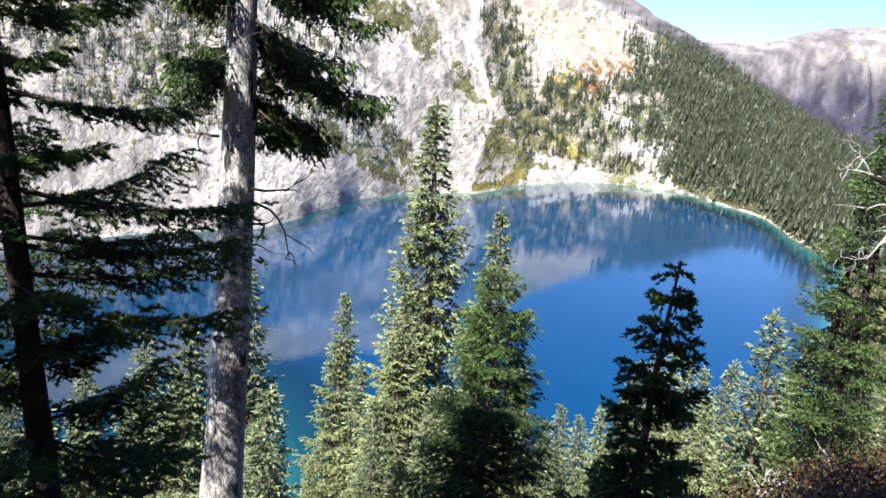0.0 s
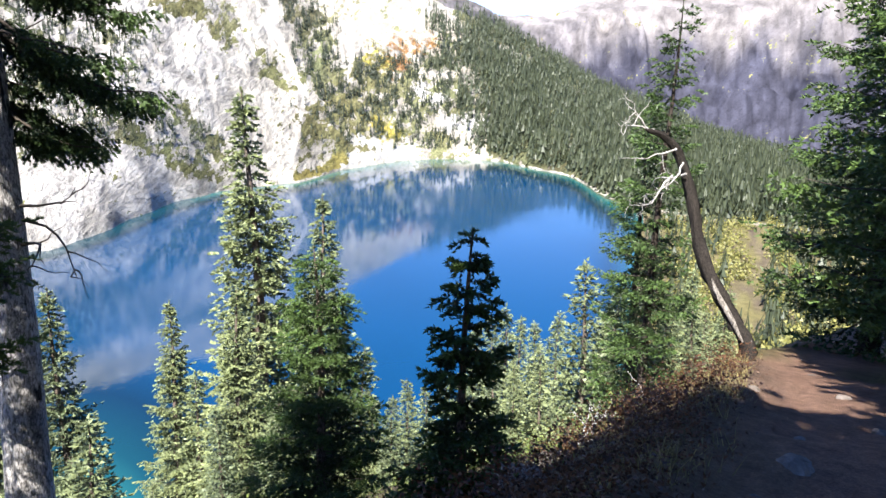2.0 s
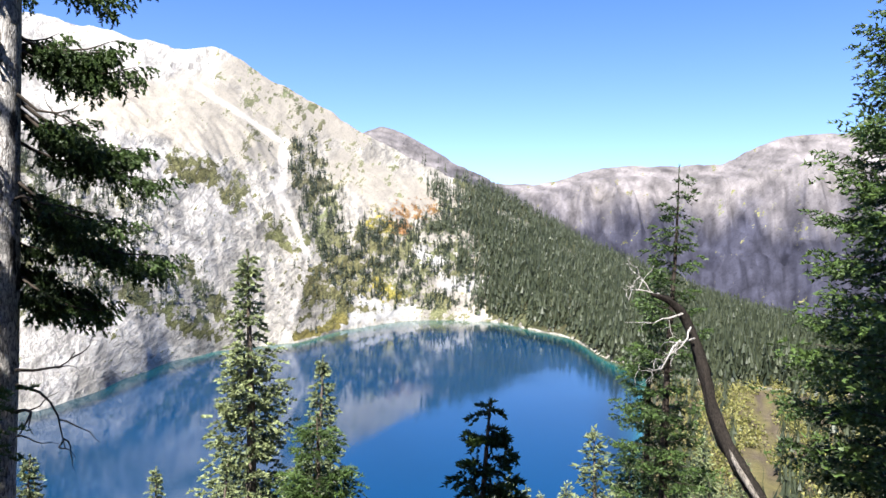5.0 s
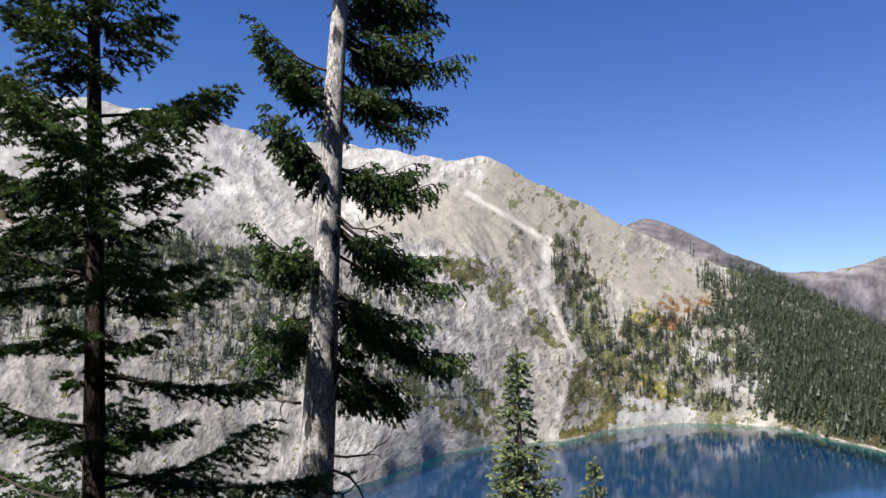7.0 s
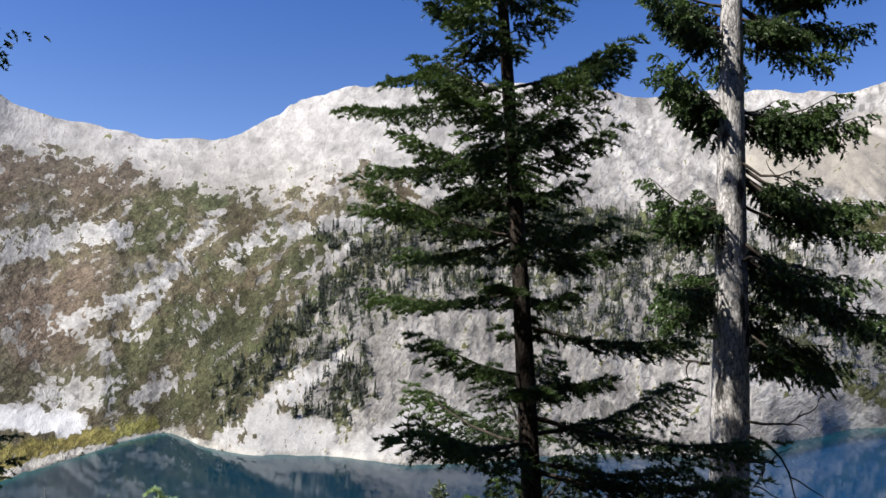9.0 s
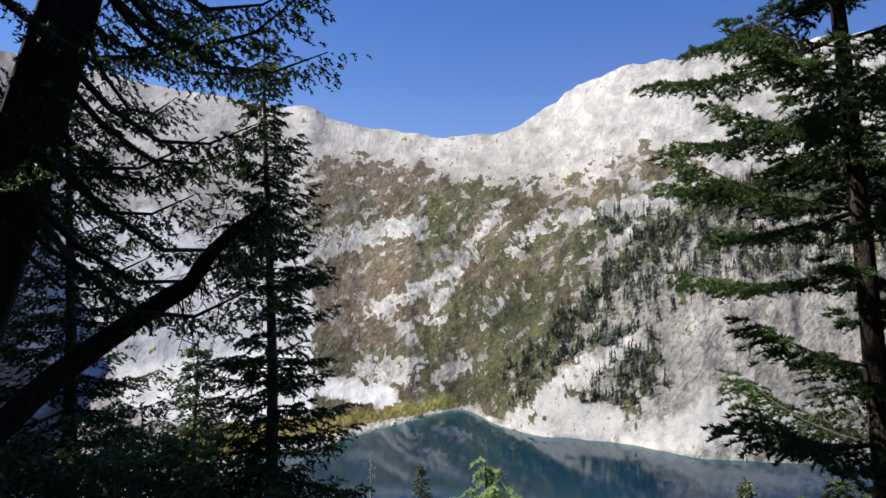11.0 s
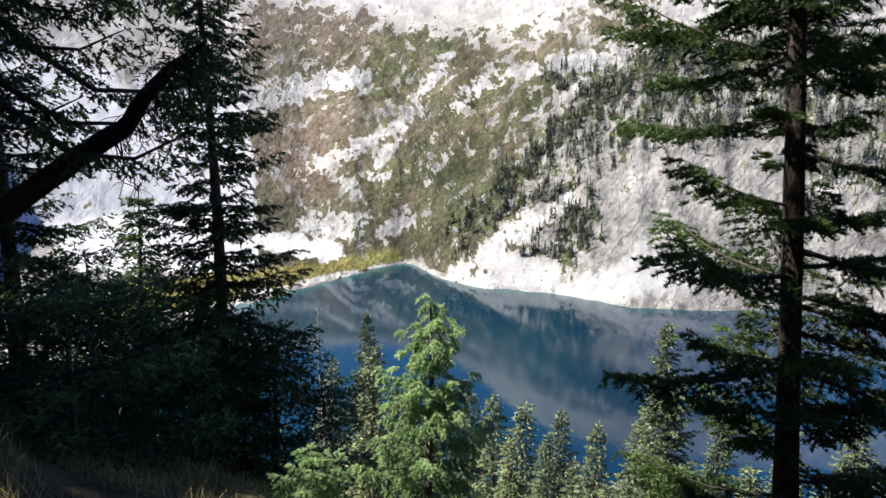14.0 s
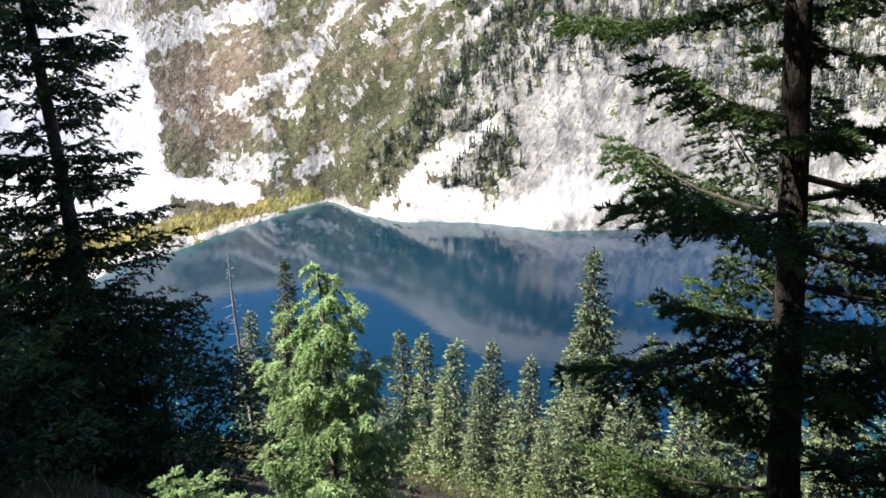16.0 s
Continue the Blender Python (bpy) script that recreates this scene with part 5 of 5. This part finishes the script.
MID_SHAPES = [(8, 0.06, NEEDLE_SPRUCE, 0.36), (7, 0.05, NEEDLE_SPRUCE, 0.36), (8, 0.04, NEEDLE_SPRUCE, 0.33), (8, 0.05, NEEDLE_SPRUCE, 0.35), (8, 0.05, NEEDLE_SPRUCE, 0.4)]


def build_mid_trees():
    masters = {}
    for az, el, dist, breadth, kind in MID:
        x, y, g = stand(az, dist)
        h = dist * math.tan(radians(el)) - g
        per, low, mat, gap = MID_SHAPES[kind]
        fine = h / dist > 0.3
        key = (kind % 2, True) if fine else (kind, False)
        if key not in masters:
            detail = dict(needle=0.085, needles=14, twig_gap=0.095, blade=0.36) if fine else dict(needle=0.21, needles=5, twig_gap=0.16, blade=0.3)
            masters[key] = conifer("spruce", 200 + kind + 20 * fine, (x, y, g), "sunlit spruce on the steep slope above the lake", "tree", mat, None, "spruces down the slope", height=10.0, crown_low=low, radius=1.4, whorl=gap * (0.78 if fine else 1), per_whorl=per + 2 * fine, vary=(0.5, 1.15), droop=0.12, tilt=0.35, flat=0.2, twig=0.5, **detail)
            ob = masters[key]
        else:
            ob = copy_thing(masters[key], pose(x, y, g))
        k = h / 10.0
        ob.matrix_world = pose(x, y, g, 0, 0, (az * 37 + dist * 11) % 360) @ Matrix.Diagonal((k * breadth / 0.118, k * breadth / 0.118, k, 1))


build_mid_trees()


# ---------------------------------------------------------------- ground cover near the trail
def leaf_scatter(name, label, category, centres, per, spread, size, mat, seed, upright=0.4, blade=0.3):
    """Many small leaves or blades round the given points, in one mesh."""
    rng = np.random.default_rng(seed)
    c = np.repeat(np.asarray(centres, float), per, 0)
    n = len(c)
    off = rng.normal(0, 1, (n, 3)) * spread
    p = c + off
    p[:, 2] = np.maximum(p[:, 2], hill_height(p[:, 0], p[:, 1]) - 0.01) if upright < 2 else hill_height(p[:, 0], p[:, 1]) - 0.01
    d = rng.normal(0, 1, (n, 3)) * [1, 1, 0.5] + [0, 0, upright]
    d /= np.linalg.norm(d, axis=1, keepdims=True)
    w = np.cross(d, rng.normal(size=(n, 3)))
    w /= np.linalg.norm(w, axis=1, keepdims=True) + 1e-6
    k = size * rng.uniform(0.5, 1.4, (n, 1))
    tri = np.stack([p - w * k * blade * 0.5, p + w * k * blade * 0.5, p + d * k], 1).reshape(-1, 3)
    tone = np.repeat(rng.random(n), 3)
    me = mesh_arrays(name, tri, np.arange(n * 3).reshape(-1, 3), mat, False, tone=tone)
    return tagged(put(name, me), label, category, kind="stuff")


def bank_points(n, a0, a1, r0, r1, d0, d1, rng, height=0.0):
    """Random points on the hillside, d0 to d1 metres downhill of the trail's middle."""
    az, r = rng.uniform(a0, a1, n * 6), rng.uniform(r0, r1, n * 6)
    x, y = r * np.sin(np.radians(az)), r * np.cos(np.radians(az))
    d, _ = trail_side(x, y)
    keep = (d > d0) & (d < d1) & (fbm(x * 0.9, y * 0.9, 3, 77) > -0.25)
    x, y = x[keep][:n], y[keep][:n]
    return np.stack([x, y, hill_height(x, y) + height], 1)


LEAF_RED = needle_material("red_shrub_leaves", (0.045, 0.022, 0.014), (0.2, 0.088, 0.04))
LEAF_GREEN = needle_material("green_shrub_leaves", (0.04, 0.07, 0.02), (0.2, 0.24, 0.07))
LEAF_YELLOW = needle_material("yellow_willow_leaves", (0.08, 0.09, 0.03), (0.24, 0.23, 0.085))
LEAF_ORANGE = needle_material("orange_aspen_leaves", (0.16, 0.08, 0.03), (0.36, 0.19, 0.07))
GRASS_DRY = needle_material("dry_grass_blades", (0.14, 0.12, 0.05), (0.45, 0.37, 0.17))


def build_undergrowth():
    rng = np.random.default_rng(71)
    leaf_scatter("red_shrubs", "low red-brown autumn shrubs on the trail bank", "shrubs", bank_points(760, 6, 44, 2.6, 13, 0.85, 4.2, rng, 0.16), 64, [0.17, 0.17, 0.11], 0.03, LEAF_RED, 72, 0.4, 0.6)
    leaf_scatter("low_shrubs", "low green shrubs on the steep slope", "shrubs", bank_points(520, -60, 40, 7, 26, 2.4, 18, rng, 0.15), 44, [0.25, 0.25, 0.14], 0.07, LEAF_GREEN, 73, 0.4, 0.6)
    leaf_scatter("dry_grass", "tufts of dry yellow grass along the trail", "grass", np.concatenate([bank_points(500, -100, 60, 1.2, 16, 0.7, 2.6, rng), bank_points(50, 20, 60, 5, 16, -2.5, -1.1, rng), bank_points(120, -80, -40, 2.2, 6.5, 0.9, 4.5, rng)]), 24, [0.07, 0.07, 0.01], 0.15, GRASS_DRY, 74, 2.2, 0.05)
    az, r = rng.uniform(32, 46, 2600), rng.uniform(90, 262, 2600)
    keep = np.flatnonzero(fbm(az * 0.45, r * 0.03, 3, 76) > -0.1)[:700]
    leaf_clumps("willow_thicket", "yellowing willow thicket below the trail", az[keep], r[keep], 1.3, LEAF_YELLOW, 75)
    for name, label, strokes, mat, seed in (("orange_shrubs", "orange autumn shrubs among scree and conifers", ORANGE, LEAF_ORANGE, 77), ("yellow_shrubs", "yellow autumn shrubs among scree and conifers", YELLOW, LEAF_YELLOW, 78)):
        az, r, el = slope_points(26000, 6, 15, 0.02, 0.75, rng)
        keep = np.flatnonzero(patch(az, el, strokes, 0.5, 0.8, 13, 2) > rng.random(len(az)))[:150]
        leaf_clumps(name, label, az[keep], r[keep], 1.0, mat, seed)


def leaf_clumps(name, label, az, r, size, mat, seed, per=30):
    """Rounded bushes of leaf sprays on the far ground."""
    rng = np.random.default_rng(seed)
    n = len(az)
    tall = rng.uniform(0.4, 2.0, n) * size
    p = np.stack([r * np.sin(np.radians(az)), r * np.cos(np.radians(az)), land_height(az, r) + 0.6 * tall], 1)
    c = np.repeat(p, per, 0) + rng.normal(0, 1, (n * per, 3)) * np.repeat(np.stack([0.8 * size + 0.0 * tall, 0.8 * size + 0.0 * tall, 0.45 * tall], 1), per, 0)
    d = rng.normal(0, 1, (n * per, 3)) + [0, 0, 0.4]
    d /= np.linalg.norm(d, axis=1, keepdims=True)
    w = np.cross(d, rng.normal(size=(n * per, 3)))
    w /= np.linalg.norm(w, axis=1, keepdims=True)
    tri = np.stack([c - w * 0.22 * size, c + w * 0.22 * size, c + d * 0.5 * size], 1).reshape(-1, 3)
    me = mesh_arrays(name, tri, np.arange(n * per * 3).reshape(-1, 3), mat, False, tone=np.repeat(rng.random(n * per), 3))
    return tagged(put(name, me), label, "shrubs", kind="stuff")


build_undergrowth()


def build_stones():
    """Half-buried stones, each worn to a blocky shape of its own."""
    rng = np.random.default_rng(81)
    spots = [(rng.uniform(34, 60), rng.uniform(3.6, 12), rng.uniform(0.05, 0.14)) for _ in range(9)]
    spots += [(rng.uniform(-62, -40), rng.uniform(4.2, 6.5), rng.uniform(0.08, 0.25)) for _ in range(8)]
    spots += [(rng.uniform(5, 30), rng.uniform(5, 16), rng.uniform(0.1, 0.35)) for _ in range(9)]
    spots += [(44, 3.4, 0.14), (46.5, 4.1, 0.04), (43, 4.5, 0.04), (52.5, 4.7, 0.1), (55, 5.2, 0.13), (56.5, 5.6, 0.12), (53.5, 6.0, 0.09), (45, 6.2, 0.05), (41, 8.5, 0.07), (47, 9.5, 0.09), (55, 7.2, 0.13), (51.5, 8.2, 0.08)]
    for az, r, size in spots:
        x, y, g = stand(az, r)
        bm = bmesh.new()
        bmesh.ops.create_icosphere(bm, subdivisions=2, radius=1)
        k = Vector((rng.uniform(0.8, 1.6), rng.uniform(0.7, 1.2), rng.uniform(0.35, 0.65))) * size
        seed = Vector(rng.uniform(-50, 50, 3))
        for v in bm.verts:
            n = 1 + 0.35 * noise.noise(v.co * 1.1 + seed) + 0.12 * noise.noise(v.co * 3 + seed)
            v.co = Vector((v.co.x * k.x * n, v.co.y * k.y * n, max(v.co.z, -0.6) * k.z * n))
        me = bpy.data.meshes.new("stone")
        bm.to_mesh(me)
        bm.free()
        me.materials.append(ROCK)
        ob = tagged(new("stone", me), "grey weathered stone half buried in soil", "stone", "stones by the trail")
        ob.matrix_world = pose(x, y, g - 0.12 * k.z, 0, 0, rng.uniform(0, 360))


build_stones()


def dead_wood(name, label, az, el, r, seed, n, reach, lift):
    """A tangle of bleached fallen branches."""
    rng = np.random.default_rng(seed)
    x, y, g = stand(az, r)
    thing = tagged(new(name), label, "dead wood")
    thing.matrix_world = pose(x, y, g)
    for k in range(n):
        way = np.array([rng.normal(), rng.normal(), rng.uniform(0.1, lift)])
        put("dead_branch", mesh_arrays("dead_branch", *joined(dead_twigs(rng, rng.normal(0, 0.1, 3) * [1, 1, 0], way, reach * rng.uniform(0.6, 1.2), 0.02)), WOOD_DEAD, True), thing)


dead_wood("dead_shrub", "bleached skeleton of a fallen conifer top", 28.6, -24, 9.5, 91, 6, 0.75, 1.2)
dead_wood("dead_shrub", "bleached skeleton of a fallen conifer top", 33.0, -20, 11.5, 92, 5, 0.7, 1.2)
dead_wood("dead_shrub", "bleached bare twigs beside the dark fir", -39.0, -26, 6.5, 93, 4, 0.6, 1.4)


def trunk_twigs():
    """Broken dead branches low on the old spruce."""
    rng = np.random.default_rng(95)
    base = old_spruce.matrix_world.translation
    for z, dx, dy, ln in [(-0.55, -1, -0.2, 0.45), (-0.95, 1, -0.3, 0.5), (-1.25, 1, -0.5, 0.6), (-1.05, 0.9, -0.2, 0.7), (0.25, 1, -0.2, 0.55), (1.0, 1, -0.1, 0.5), (-2.1, -0.8, -0.6, 0.3)]:
        root = np.array([-1.77 + 0.12 * dx, 5.68 + 0.08 * dy, z]) - np.array(base)
        put("dead_branch", mesh_arrays("dead_branch", *joined(dead_twigs(rng, root, (dx, dy, rng.uniform(-0.5, 0.2)), ln, 0.014, 1)), TWIG_DARK, True), old_spruce, "bare broken twig")


trunk_twigs()


def snag(az, top, dist):
    """A dead grey spire with short broken branches."""
    rng = np.random.default_rng(97)
    x, y, g = stand(az, dist)
    h = dist * math.tan(radians(top)) - g
    thing = tagged(new("dead_spruce"), "slender grey dead spruce with broken branch stubs", "dead tree")
    thing.matrix_world = pose(x, y, g)
    f = np.linspace(0, 1, 14)
    line = np.stack([0.1 * np.sin(f * 4), 0.08 * np.sin(f * 5 + 1), f * h - 0.3 * (1 - f)], 1)
    twigs = [tube(line, 0.09 * (1 - f) + 0.012, 8, 0.05, rng)]
    for k in range(46):
        q, a = rng.uniform(0.35, 0.97), rng.uniform(0, 6.3)
        root = np.array([np.interp(q, f, line[:, i]) for i in range(3)])
        twigs += dead_twigs(rng, root, (math.cos(a), math.sin(a), -0.25), (1.05 - q) * rng.uniform(0.7, 1.4), 0.014, 1)
    put("trunk", mesh_arrays("trunk", *joined(twigs), WOOD_DEAD, True), thing)


snag(-66.2, -14.6, 21)
